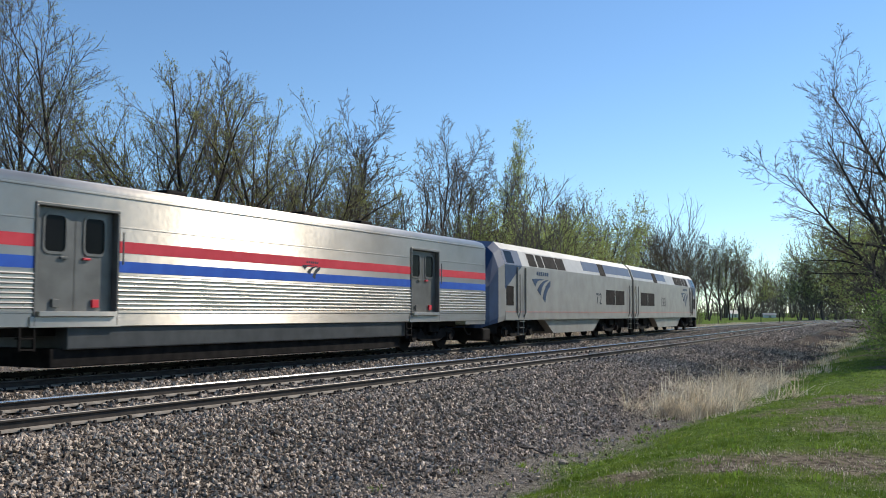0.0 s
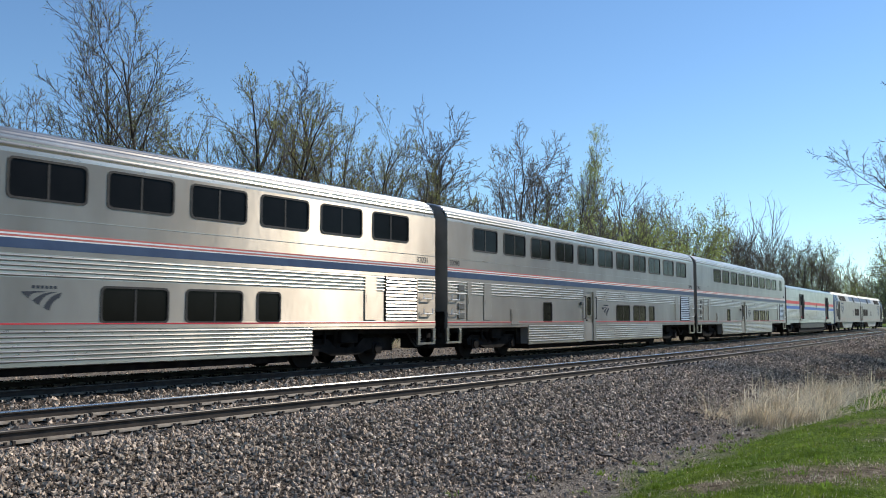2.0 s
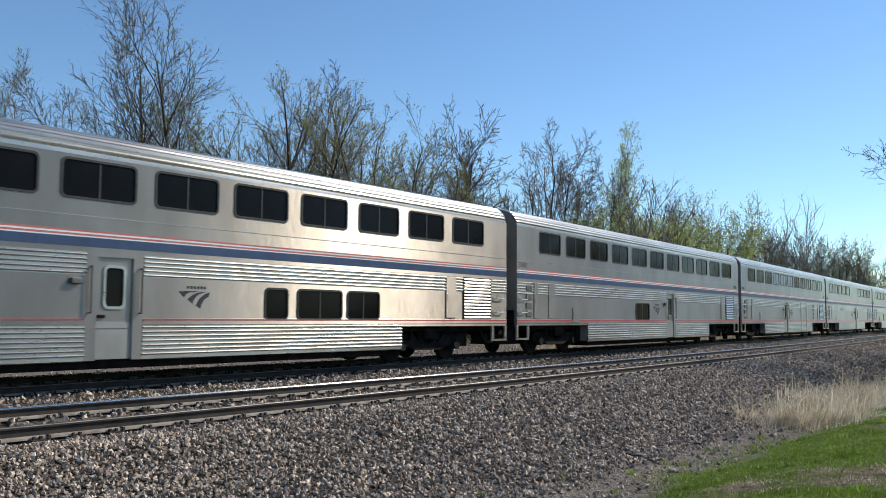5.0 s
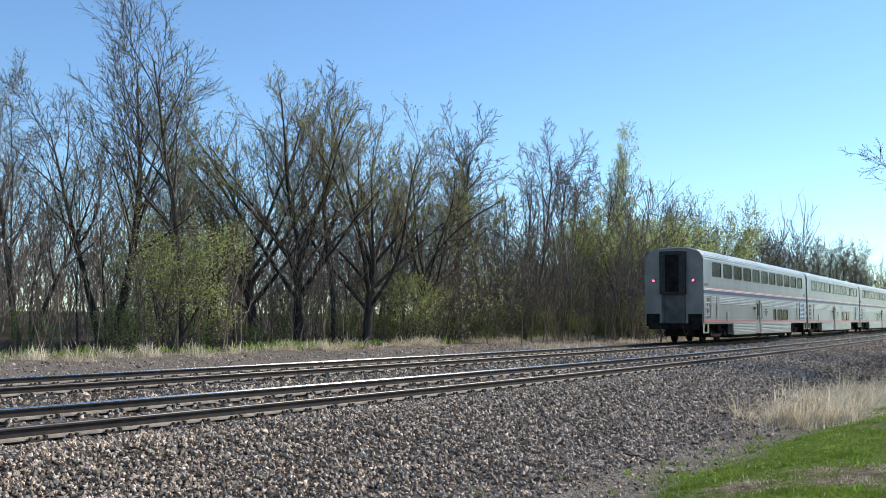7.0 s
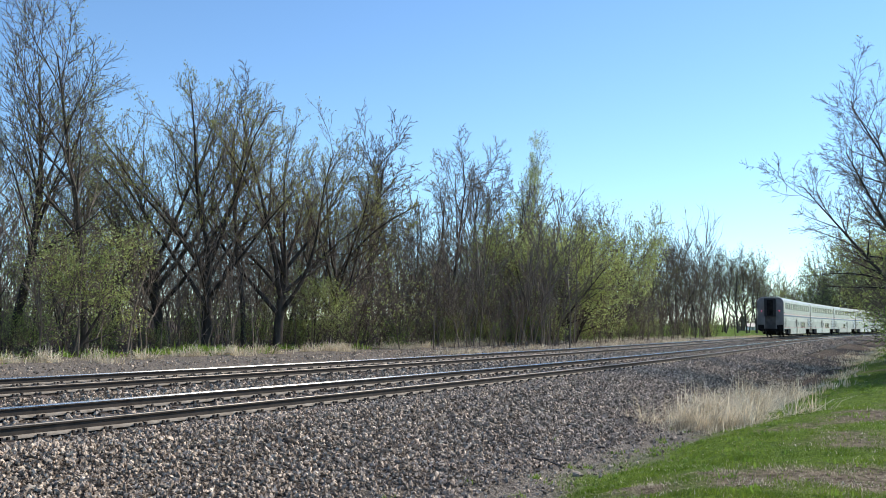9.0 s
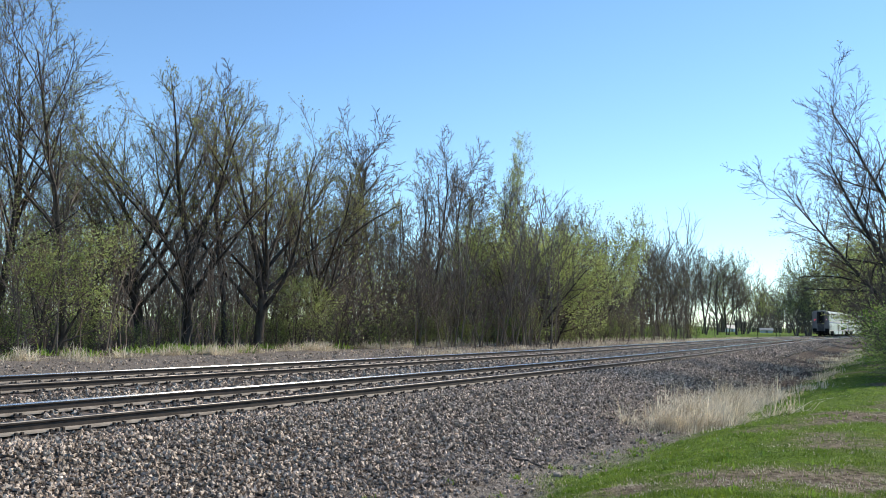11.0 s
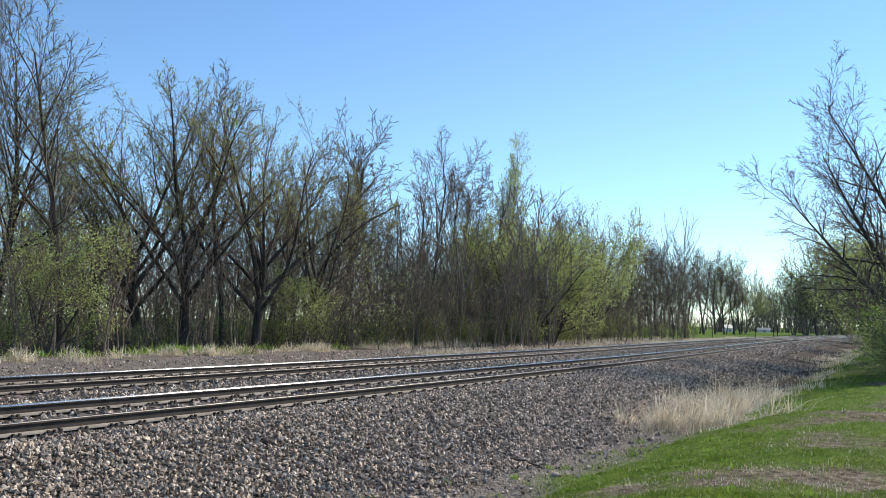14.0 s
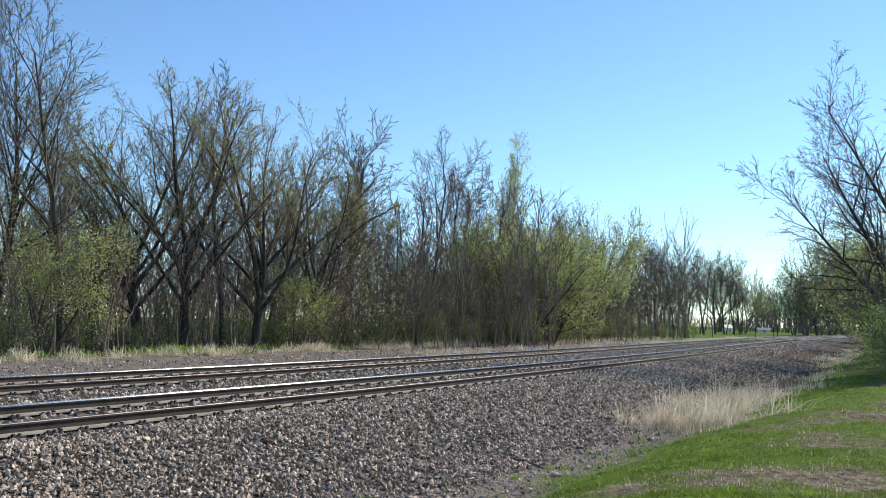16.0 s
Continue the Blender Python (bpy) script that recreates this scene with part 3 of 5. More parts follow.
    for u in small:
        add_window(car, X(u), 3.845, 0.72, 0.69, split=False)
    for u, w in low:
        add_window(car, X(u), 1.54, w, 0.66, split=w > 1.0)
    for a, b in doors:
        side_door(car, X((a + b) / 2), b - a)
    if louvre:
        louvre_grille(car, X(1.98), 1.40, 1.21, 2.45)
    # end hatches, steps and ladders
    hatches = [(22.85, 23.35, 1.24, 2.44), (24.15, 24.42, 1.24, 2.44)] if rear_panels else []
    hatches += [(20.9, 21.45, 1.08, 1.62), (3.1, 3.6, 1.24, 2.44)]
    for a, b, za, zb in hatches:
        bm = boxes((X(b), X(a), -SIDE - 0.026, -SIDE - 0.001, za, zb, 0.008), ((X(b) + 0.06), X(b) + 0.09, -SIDE - 0.034, -SIDE - 0.02, (za + zb) / 2 - 0.1, (za + zb) / 2 + 0.1))
        part("hatch", bm, PANEL, car, "flat access hatch")
    for u in ((24.78, 5.14) if ladder_front else (24.78,)):
        bm = bmesh.new()
        for i in range(4):
            box(bm, X(u) - 0.19, X(u) + 0.19, -SIDE - 0.03, -SIDE - 0.001, 1.28 + i * 0.29, 1.48 + i * 0.29, 0.02)
        part("ladder_step", bm, DOORGREY, car, "recessed ladder steps")
    for u in (0.75, 25.2):
        for z in (1.42, 1.86):
            bm = bmesh.new()
            for p, q in (((0.22, 0), (-0.22, 0)), ((0.22, 0), (0.22, 0.16)), ((-0.22, 0), (-0.22, 0.16))):
                tube(bm, (X(u) + p[0], -SIDE - 0.07, z + p[1]), (X(u) + q[0], -SIDE - 0.07, z + q[1]), 0.014, 6)
            for dx in (0.22, -0.22):
                tube(bm, (X(u) + dx, -SIDE - 0.07, z), (X(u) + dx, -SIDE, z), 0.014, 6)
            part("grab_iron", bm, WHITE, car)
        bm = bmesh.new()
        for dx in (-0.42, 0.32):
            for i in range(5):
                box(bm, X(u) + dx, X(u) + dx + 0.13, -SIDE - 0.012, -SIDE + 0.05, 0.62 + i * 0.078, 0.67 + i * 0.078)
            box(bm, X(u) + dx + 0.01, X(u) + dx + 0.12, -SIDE, -SIDE + 0.05, 0.58, 1.0)
        box(bm, X(u) - 0.42, X(u) + 0.45, -SIDE, -SIDE + 0.05, 0.52, 0.58)
        part("end_step", bm, STEEL, car)
    # gangways, trucks and underframe
    for x, d in ((X(f0), 1), (X(f1), -1)):
        bm = boxes((x, x + d * 0.26, -0.68, 0.68, 2.5, 4.74, 0.05))
        gangway = part("gangway", bm, RUBBER, car, "black rubber gangway diaphragm")
        part("gangway_door", boxes((x + d * 0.26, x + d * 0.272, -0.36, 0.36, 2.62, 4.55)), UNDER, gangway)
        bm = boxes((x, x + d * 0.05, -1.46, -0.75, 0.85, 1.5, 0.02), (x, x + d * 0.05, 0.75, 1.46, 0.85, 1.5, 0.02), (x - d * 0.1, x + d * 0.12, -1.3, 1.3, 0.7, 1.02, 0.02))
        part("end_sill", bm, UNDER, car)
        # darker posts and flat plate stand for the recess below the gangway
        part("end_post", boxes((x, x + d * 0.1, -0.62, -0.5, 1.02, 2.49, 0.01), (x, x + d * 0.1, 0.5, 0.62, 1.02, 2.49, 0.01), (x, x + d * 0.03, -0.5, 0.5, 1.02, 2.49)), ROUGHEND, car, "dark recessed end frame")
        coupler(car, x, d)
    for x in (X(3.9), X(22.0)):
        truck(car, x)
    for a, b, c, e in ((0.6, 5.5, 5.25, 5.6), (20.2, 25.3, 20.15, 20.5)):
        # dark box stands for gear in the truck well and the black shade there
        part("underfloor_fill", boxes((X(b) + 0.2, X(a) - 0.5, -0.55, 0.55, 0.34, 0.85, 0.03)), UNDER, car)
        part("underframe", boxes((X(b), X(a), -1.2, 1.2, 0.85, 1.0), (X(e), X(c), -1.25, 1.25, 0.4, 1.0)), UNDER, car)
    # low dark box added to fill the view under the car
    part("underfloor_fill", boxes((X(19.6), X(6.2), -1.3, 1.3, 0.2, 0.42, 0.03)), UNDER, car)
    if logo:
        fan_logo(car, X(logo), 1.60, 0.8, MARK)
    if number:
        words(number, 0.17, X(1.25), -SIDE - 0.003, 2.93, car, MARK)
        words(number, 0.17, X(25.45), -SIDE - 0.003, 2.93, car, MARK)
    return car


def side_door(car, xc, w):
    """Entrance door set in a plain surround, with grab rails and a rounded window."""
    bm = bmesh.new()
    W = w / 2 + 0.14
    lw = 0.40
    for x0, x1, z0, z1 in ((-W, -lw, 0.38, 2.46), (lw, W, 0.38, 2.46), (-lw, lw, 2.38, 2.46)):
        box(bm, xc + x0, xc + x1, -SIDE - 0.004, -SIDE + 0.06, z0, z1)
    door = part("door", bm, PANEL, car, "steel entrance door with a rounded window")
    V, Fc, I = [], [], []
    holes(V, Fc, I, xc - lw, xc + lw, 0.40, 2.38, [(xc - 0.2, xc + 0.2, 1.42, 2.18)], -1, SIDE - 0.045, 0)
    strip(V, Fc, I, xc - lw, xc + lw, [(0.012, 0.40), (0.012, 1.12), (0, 1.125)], -1, SIDE - 0.045, 1)
    hull("door_leaf", V, Fc, I, [PANEL, GREYPAINT], door, "")
    ob = link("window_frame", shared("doorwin", lambda: mesh_of(ring(rounded(0.50, 0.86, 0.11), rounded(0.39, 0.75, 0.08), -SIDE + 0.02, -SIDE + 0.06), STEEL)), door)
    ob.matrix_basis = pose(xc, 0, 1.80)
    part("pane", boxes((xc - 0.21, xc + 0.21, -SIDE + 0.052, -SIDE + 0.07, 1.40, 2.20)), GLASS, door)
    for dx in (-W + 0.08, W - 0.08):
        bm = bmesh.new()
        tube(bm, (xc + dx, -SIDE - 0.07, 1.28), (xc + dx, -SIDE - 0.07, 2.2), 0.02, 8)
        for z in (1.3, 2.18):
            tube(bm, (xc + dx, -SIDE - 0.07, z), (xc + dx, -SIDE, z), 0.016, 6)
        part("grab_rail", bm, DOORGREY, door)
    part("handle", boxes((xc - 0.36, xc - 0.2, -SIDE + 0.0, -SIDE + 0.05, 1.2, 1.26, 0.012)), UNDER, door)
    part("marker_lamp", boxes((xc - W - 0.34, xc - W - 0.12, -SIDE - 0.09, -SIDE, 1.84, 1.96, 0.02)), DOORGREY, car)


def louvre_grille(car, xc, w, z0, z1):
    bm = bmesh.new()
    box(bm, xc - w / 2 - 0.05, xc + w / 2 + 0.05, -SIDE + 0.02, -SIDE + 0.05, z0 - 0.01, z1 + 0.01)
    for x in (xc - w / 2 - 0.055, xc + w / 2):
        box(bm, x, x + 0.055, -SIDE - 0.02, -SIDE + 0.03, z0, z1)
    g = part("grille", bm, UNDER, car, "bright slatted air intake grille")
    n = 13
    p = (z1 - z0) / n
    bm = bmesh.new()
    slab([(-w / 2, -0.034), (w / 2, -0.034), (w / 2, 0.034), (-w / 2, 0.034)], -0.004, 0.012, bm)
    slab([(-w / 2, -0.022), (w / 2, -0.022), (w / 2, 0.022), (-w / 2, 0.022)], -0.018, -0.004, bm)
    me = mesh_of(bm, STEEL)
    for i in range(n):
        link("slat", me, g).matrix_basis = pose(xc, -SIDE - 0.012, z0 + (i + 0.5) * p, -24)


FULL = [2.46 + 2.075 * i for i in range(11)]


def baggage_car():
    car = tagged(new("baggage_car"), "silver baggage car with red and blue stripes", "baggage car", "train cars")
    X = lambda u: 12.955 - u
    f0, f1 = 0.1, 25.6
    V, Fc, I = [], [], []
    doors = [(3.75, 5.6), (17.75, 19.75)]

    def runs():
        return list(zip([f0] + [b for a, b in doors], [a for a, b in doors] + [f1]))
    for side in (-1, 1):
        rr = runs() if side < 0 else [(f0, f1)]
        for a, b in rr:
            strip(V, Fc, I, X(b), X(a), [(-0.03, 0.98), (0, 1.0), (0, 1.26), (0.015, 1.27), (0.015, 1.31), (0, 1.32)], side, mi=1)
            strip(V, Fc, I, X(b), X(a), ribs(1.32, 2.08, 8), side)
            strip(V, Fc, I, X(b), X(a), [(0, 2.08), (0, 3.10), (0.008, 3.105), (0.008, 3.13), (0, 3.135), (0, 3.44)], side, mi=1)
        strip(V, Fc, I, X(f1), X(f0), [(0, 3.44), (0, 3.74), (0.02, 3.75), (0.02, 3.78), (0, 3.79)], side, mi=1)
    roof(V, Fc, I, X(f1), X(f0), 3.79, 4.13, False, power=(0.7, 0.8), mi=1)
    for x, d in ((X(f0), 1), (X(f1), -1)):
        k = len(V)
        V.extend([(x, -SIDE, 0.98), (x, SIDE, 0.98), (x, SIDE, 3.79), (x, SIDE * 0.6, 4.03), (x, -SIDE * 0.6, 4.03), (x, -SIDE, 3.79)])
        f = tuple(range(k, k + 6))
        Fc.append(f if d > 0 else f[::-1])
        I.append(2)
    k = len(V)
    V.extend([(X(f1), -SIDE + 0.02, 1.0), (X(f0), -SIDE + 0.02, 1.0), (X(f0), SIDE - 0.02, 1.0), (X(f1), SIDE - 0.02, 1.0)])
    Fc.append((k, k + 3, k + 2, k + 1))
    I.append(2)
    hull("body", V, Fc, I, [STEEL, SILVERPAINT, ENDSTEEL], car, "silver body with fluted lower side")
    for nm, za, zb, m in (("red_stripe", 2.56, 2.81, RED), ("blue_stripe", 2.14, 2.38, BLUE)):
        bm = bmesh.new()
        for a, b in runs():
            box(bm, X(b) + 0.003, X(a) - 0.003, -SIDE - 0.005, -SIDE + 0.004, za, zb)
        part(nm, bm, m, car)
    for a, b in doors:
        xc, w = X((a + b) / 2), b - a
        bm = bmesh.new()
        box(bm, xc - w / 2 - 0.01, xc + w / 2 + 0.01, -SIDE + 0.16, -SIDE + 0.2, 1.2, 3.46)
        for x in (xc - w / 2 - 0.03, xc + w / 2 - 0.03):
            box(bm, x, x + 0.06, -SIDE - 0.03, -SIDE + 0.18, 1.0, 3.40, 0.015)
        box(bm, xc - w / 2 - 0.03, xc + w / 2 + 0.03, -SIDE - 0.03, -SIDE + 0.18, 3.39, 3.46, 0.015)
        d = part("loading_door", bm, DOORGREY, car, "grey double loading door with two windows")
        part("threshold", boxes((xc - w / 2 + 0.05, xc + w / 2 - 0.05, -SIDE - 0.1, -SIDE + 0.15, 1.2, 1.3, 0.01), (xc - w / 2 - 0.1, xc + w / 2 + 0.1, -SIDE - 0.03, -SIDE + 0.1, 0.98, 1.2, 0.01)), SILVERPAINT, d)
        for sx in (-1, 1):
            lw = w / 2 - 0.05
            cx = xc + sx * (lw / 2 + 0.008)
            V, Fc, I = [], [], []
            holes(V, Fc, I, cx - lw / 2, cx + lw / 2, 1.3, 3.38, [(cx - 0.25, cx + 0.25, 2.50, 3.24)], -1, SIDE - 0.12, 0)
            leaf = raw("door_leaf", V, Fc, DOORGREY, d, "", I)
            wf = link("window_frame", shared("bagwin", lambda: mesh_of(ring(rounded(0.58, 0.84, 0.14), rounded(0.49, 0.73, 0.11), -SIDE + 0.10, -SIDE + 0.13), DOORGREY)), d)
            wf.matrix_basis = pose(cx, 0, 2.87)
            part("pane", boxes((cx - 0.26, cx + 0.26, -SIDE + 0.125, -SIDE + 0.14, 2.48, 3.26)), GLASS, d)
            part("latch", boxes((cx - sx * 0.3, cx - sx * 0.12, -SIDE + 0.07, -SIDE + 0.12, 2.36, 2.41, 0.01), (cx - 0.05, cx + 0.12, -SIDE + 0.07, -SIDE + 0.12, 1.38, 1.55, 0.01)), RED if sx > 0 else DOORGREY, d)
        bm = bmesh.new()
        tube(bm, (xc + w / 2 + 0.1, -SIDE - 0.06, 2.3), (xc + w / 2 + 0.1, -SIDE - 0.06, 3.0), 0.02, 8)
        part("grab_rail", bm, DOORGREY, d)
        bm = bmesh.new()
        x = X(b) - 0.12
        for dx in (-0.16, 0.16):
            box(bm, x + dx - 0.02, x + dx + 0.02, -SIDE, -SIDE + 0.05, 0.52, 1.0)
        for z in (0.54, 0.76):
            box(bm, x - 0.16, x + 0.16, -SIDE - 0.01, -SIDE + 0.16, z, z + 0.03)
        part("step", bm, UNDER, car)
    part("skirt", boxes((X(18.9), X(5.7), -SIDE + 0.08, SIDE - 0.08, 0.52, 1.0, 0.03)), SKIRT, car, "dark grey equipment skirt")
    part("battery_box", boxes((X(19.2), X(6.0), -1.35, 1.35, 0.16, 0.55, 0.03)), UNDER, car)
    for u in (6.6, 9.6, 15.0, 21.4):
        part("roof_vent", boxes((X(u) - 0.35, X(u) + 0.35, -0.45, 0.45, 4.08, 4.3, 0.05)), UNDER, car)
    for x, d in ((X(f0), 1), (X(f1), -1)):
        part("gangway", boxes((x, x + d * 0.24, -0.6, 0.6, 1.1, 3.5, 0.05)), RUBBER, car)
        coupler(car, x, d)
        part("end_sill", boxes((x - d * 1.6, x - d * 0.02, -SIDE + 0.02, SIDE - 0.02, 0.86, 1.0)), SILVERPAINT, car)
    for x in (X(3.6), X(22.2)):
        truck(car, x)
    part("underframe", boxes((X(25.3), X(0.5), -1.1, 1.1, 0.8, 0.99)), UNDER, car)
    fan_logo(car, X(11.0), 2.42, 0.85, MARK)
    return car


def locomotive(number):
    """Streamlined diesel; nose towards +x."""
    car = tagged(new("locomotive"), "silver-grey diesel locomotive with blue roof trim", "locomotive", "train cars")
    half = [(1.50, 0.98), (1.53, 1.2), (1.53, 3.28), (1.30, 3.92), (1.02, 4.2), (0.0, 4.3)]
    stations = [(-10.45, 1.0, 1.0, 0.98), (8.75, 1.0, 1.0, 0.98), (9.3, 0.97, 0.92, 0.9), (9.95, 0.90, 0.64, 0.8), (10.4, 0.80, 0.54, 0.7), (10.55, 0.66, 0.46, 0.7)]
    V, Fc, I = [], [], []
    full = half + [(-y, z) for y, z in half[-2::-1]]
    k = len(full)
    for x, fy, fz, zb in stations:
        for y, z in full:
            V.append((x, y * fy, zb + (z - 0.98) * (0.98 + 3.32 * fz - zb) / 3.32 if fz < 1 else z))
    for i in range(len(stations) - 1):
        for j in range(k - 1):
            Fc.append((i * k + j, i * k + j + 1, (i + 1) * k + j + 1, (i + 1) * k + j)[::-1])
            top = j in (3, 4, 5, 6)
            # nose is blue on top; its grey lower sides take blue as painted shade
            I.append(2 if i >= 2 or i == 1 and 2 <= j <= 7 else (1 if top else 0))
    Fc.append(tuple(range(k)))
    I.append(0)
    e = (len(stations) - 1) * k
    Fc.append(tuple(range(e, e + k))[::-1])
    I.append(2)
    raw("body", V, Fc, [GREYPAINT, GREYPAINT, LOCOBLUE], car, "grey hull with slanted blue nose, lower sides shade-darkened", I)
    lean = math.degrees(math.atan2(0.23, 0.64))

    def on_side(sy, x0, x1, a, b, mat, name, parent=car, out=0.006):
        """Plate on the leaning upper side between fractions a and b of its height."""
        yo = lambda f: sy * (1.53 - 0.23 * f + out)
        zo = lambda f: 3.28 + 0.64 * f
        bm = bmesh.new()
        P = [bm.verts.new(p) for p in ((x0, yo(a), zo(a)), (x1, yo(a), zo(a)), (x1, yo(b), zo(b)), (x0, yo(b), zo(b)), (x0, yo(a) - sy * 0.06, zo(a)), (x1, yo(a) - sy * 0.06, zo(a)), (x1, yo(b) - sy * 0.06, zo(b)), (x0, yo(b) - sy * 0.06, zo(b)))]
        for f in ((0, 1, 2, 3), (7, 6, 5, 4), (0, 4, 5, 1), (1, 5, 6, 2), (2, 6, 7, 3), (3, 7, 4, 0)):
            bm.faces.new([P[q] for q in f])
        bmesh.ops.recalc_face_normals(bm, faces=bm.faces)
        return part(name, bm, mat, parent)
    for sy in (-1, 1):
        on_side(sy, 6.9, 8.74, 0.0, 1.0, LOCOBLUE, "blue_panel")
        part("blue_panel", slab([(8.74, 3.27), (8.74, 2.25), (7.6, 2.9), (6.9, 3.27)], min(sy * 1.53, sy * 1.538), max(sy * 1.53, sy * 1.538)), LOCOBLUE, car)
        on_side(sy, 7.7, 8.5, 0.1, 0.9, GLASS, "cab_window", out=0.012)
        for x0, x1 in ((5.1, 6.0), (4.2, 4.9), (2.5, 4.05), (1.3, 2.4)):
            on_side(sy, x0, x1, 0.05, 0.92, UNDER, "side_window", out=0.012)
        on_side(sy, -10.3, -1.5, 0.25, 1.0, LOCOBLUE, "blue_panel")
        on_side(sy, -5.2, -4.2, 0.0, 1.0, UNDER, "vent", out=0.012)
        y = sy * 1.53
        for x0, x1 in ((-8.75, -7.0), (-6.85, -5.2)):
            part("grille", boxes((x0, x1, min(y, y + sy * 0.012), max(y, y + sy * 0.012), 1.75, 2.55)), UNDER, car, "dark radiator grille")
        part("door_line", boxes((7.42, 7.5, min(y, y + sy * 0.05), max(y, y + sy * 0.05), 1.3, 3.2), (6.5, 6.58, min(y, y + sy * 0.05), max(y, y + sy * 0.05), 1.3, 3.2)), DOORGREY, car)
        part("cab_grille", boxes((7.85, 8.6, min(y, y + sy * 0.012), max(y, y + sy * 0.012), 1.6, 2.4)), UNDER, car)
        part("red_stripe", boxes((-10.4, 8.7, min(y, y + sy * 0.008), max(y, y + sy * 0.008), 1.32, 1.345)), PALERED, car)
        part("sill_band", boxes((-10.4, 8.7, min(y, y + sy * 0.006), max(y, y + sy * 0.006), 1.0, 1.3)), GREYPAINT, car)
        for x in (7.0, -9.9):
            bm = bmesh.new()
            for dx in (-0.3, 0.3):
                tube(bm, (x + dx, sy * 1.5, 0.35), (x + dx, sy * 1.5, 1.0), 0.025, 6)
                tube(bm, (x + dx, sy * 1.6, 1.3), (x + dx, sy * 1.6, 2.9), 0.022, 6)
            for z in (0.38, 0.66, 0.92):
                box(bm, x - 0.3, x + 0.3, sy * 1.5 - 0.08, sy * 1.5 + 0.08, z, z + 0.03)
            for dx in (-0.3, 0.3):
                tube(bm, (x + dx, sy * 1.5, 1.0), (x + dx, sy * 1.6, 1.3), 0.022, 6)
            part("boarding_ladder", bm, DOORGREY, car)
        fan_logo(car, 4.6, 2.3, 2.3, LOCOBLUE, sy * 1.536, 1 if sy < 0 else -1)
        for q in range(len(number)):
            x = -3.4 + q * 0.55 * (1 if sy < 0 else -1)
            ob = words(number[q], 0.62, x, sy * 1.537, 1.75, car, MARK)
            if sy > 0:
                ob.matrix_basis = pose(x, sy * 1.537, 1.75, 90, 0, 180)
    for sy in (-1, 1):
        bm = bmesh.new()
        P = [bm.verts.new(p) for p in ((9.36, sy * 0.08, 3.9), (9.9, sy * 0.08, 3.2), (9.9, sy * 1.0, 2.95), (9.36, sy * 1.0, 3.62))]
        f = bm.faces.new(P)
        r = bmesh.ops.extrude_face_region(bm, geom=[f])
        bmesh.ops.translate(bm, verts=[v for v in r["geom"] if isinstance(v, bmesh.types.BMVert)], vec=(0.06, 0, 0.1))
        part("windshield", bm, GLASS, car)
    part("fuel_tank", slab([(-4.6, 0.98), (-3.4, 0.36), (2.6, 0.36), (3.8, 0.98)], -1.35, 1.35), GREYPAINT, car, "dull grey fuel tank")
    part("plow", boxes((9.7, 10.4, -1.3, 1.3, 0.2, 0.7, 0.08)), UNDER, car)
    part("underframe", boxes((-10.4, 9.6, -1.0, 1.0, 0.45, 0.99)), UNDER, car)
    part("rear_door", boxes((-10.75, -10.44, -0.55, 0.55, 1.1, 3.3, 0.05)), RUBBER, car)
    for x in (-6.9, 6.6):
        truck(car, x, 2.75, 0.5)
    coupler(car, -10.45, -1)
    return car


TRAIN = []
lower3 = [(7.12, 0.70), (8.76, 1.56), (10.84, 1.56), (18.54, 0.70)]
TRAIN.append((superliner("stainless double-deck crew sleeper with tinted windows", FULL[1:10], lower3, [(14.1, 15.1)], number="39013", small=(2.08,)), 12.955, 0))
TRAIN.append((superliner("stainless double-deck sleeping car with tinted windows", FULL, lower3, [(14.1, 15.1)], number="32090"), 38.865, 0))
TRAIN.append((superliner("stainless double-deck sleeping car with tinted windows", FULL, lower3, [(14.1, 15.1)], number="32031"), 64.775, 0))
TRAIN.append((superliner("stainless double-deck dining car without lower windows", FULL[:4] + FULL[6:], [], [(10.6, 11.65)], number="38034", logo=13.25, plain_top=[(20.2, 22.1)]), 90.685, 0))
TRAIN.append((superliner("stainless double-deck cafe car with blanked upper windows", FULL, [], [(13.8, 14.8)], blanks=[round(u, 2) for u in FULL[5:8]], number="37010", logo=12.7, ladder_front=True, seams=(7.85, 9.65)), 116.595, 0))
TRAIN.append((superliner("stainless double-deck coach with baggage compartment", FULL, [(14.6, 1.5)], [(10.7, 11.6)], number="31035", logo=12.95), 142.505, 0))
TRAIN.append((superliner("stainless double-deck coach with tinted windows", FULL, [(8.8, 1.5), (7.2, 1.2), (10.25, 0.66)], [(14.0, 15.0)], logo=12.6), 168.415, 0))
tail = superliner("stainless double-deck coach at the train's end, red tail lights", FULL, [(8.8, 1.3), (7.2, 1.26), (10.25, 0.66)], [(14.0, 15.0)], number="34119", logo=12.6)
TRAIN.append((tail, 194.325, 0))
for sy in (-1, 1):
    bm = bmesh.new()
    bmesh.ops.create_cone(bm, cap_ends=True, segments=14, radius1=0.085, radius2=0.085, depth=0.08, matrix=Matrix.Translation((-12.66, sy * 1.05, 3.22)) @ Matrix.Rotation(radians(90), 4, "Y"))
    housing = part("tail_light", bm, UNDER, tail)
    bm = bmesh.new()
    bmesh.ops.create_cone(bm, cap_ends=True, segments=14, radius1=0.06, radius2=0.06, depth=0.02, matrix=Matrix.Translation((-12.708, sy * 1.05, 3.22)) @ Matrix.Rotation(radians(90), 4, "Y"))
    part("lens", bm, TAILGLOW, housing, "lit red lens")
TRAIN.append((baggage_car(), -12.955, 0))
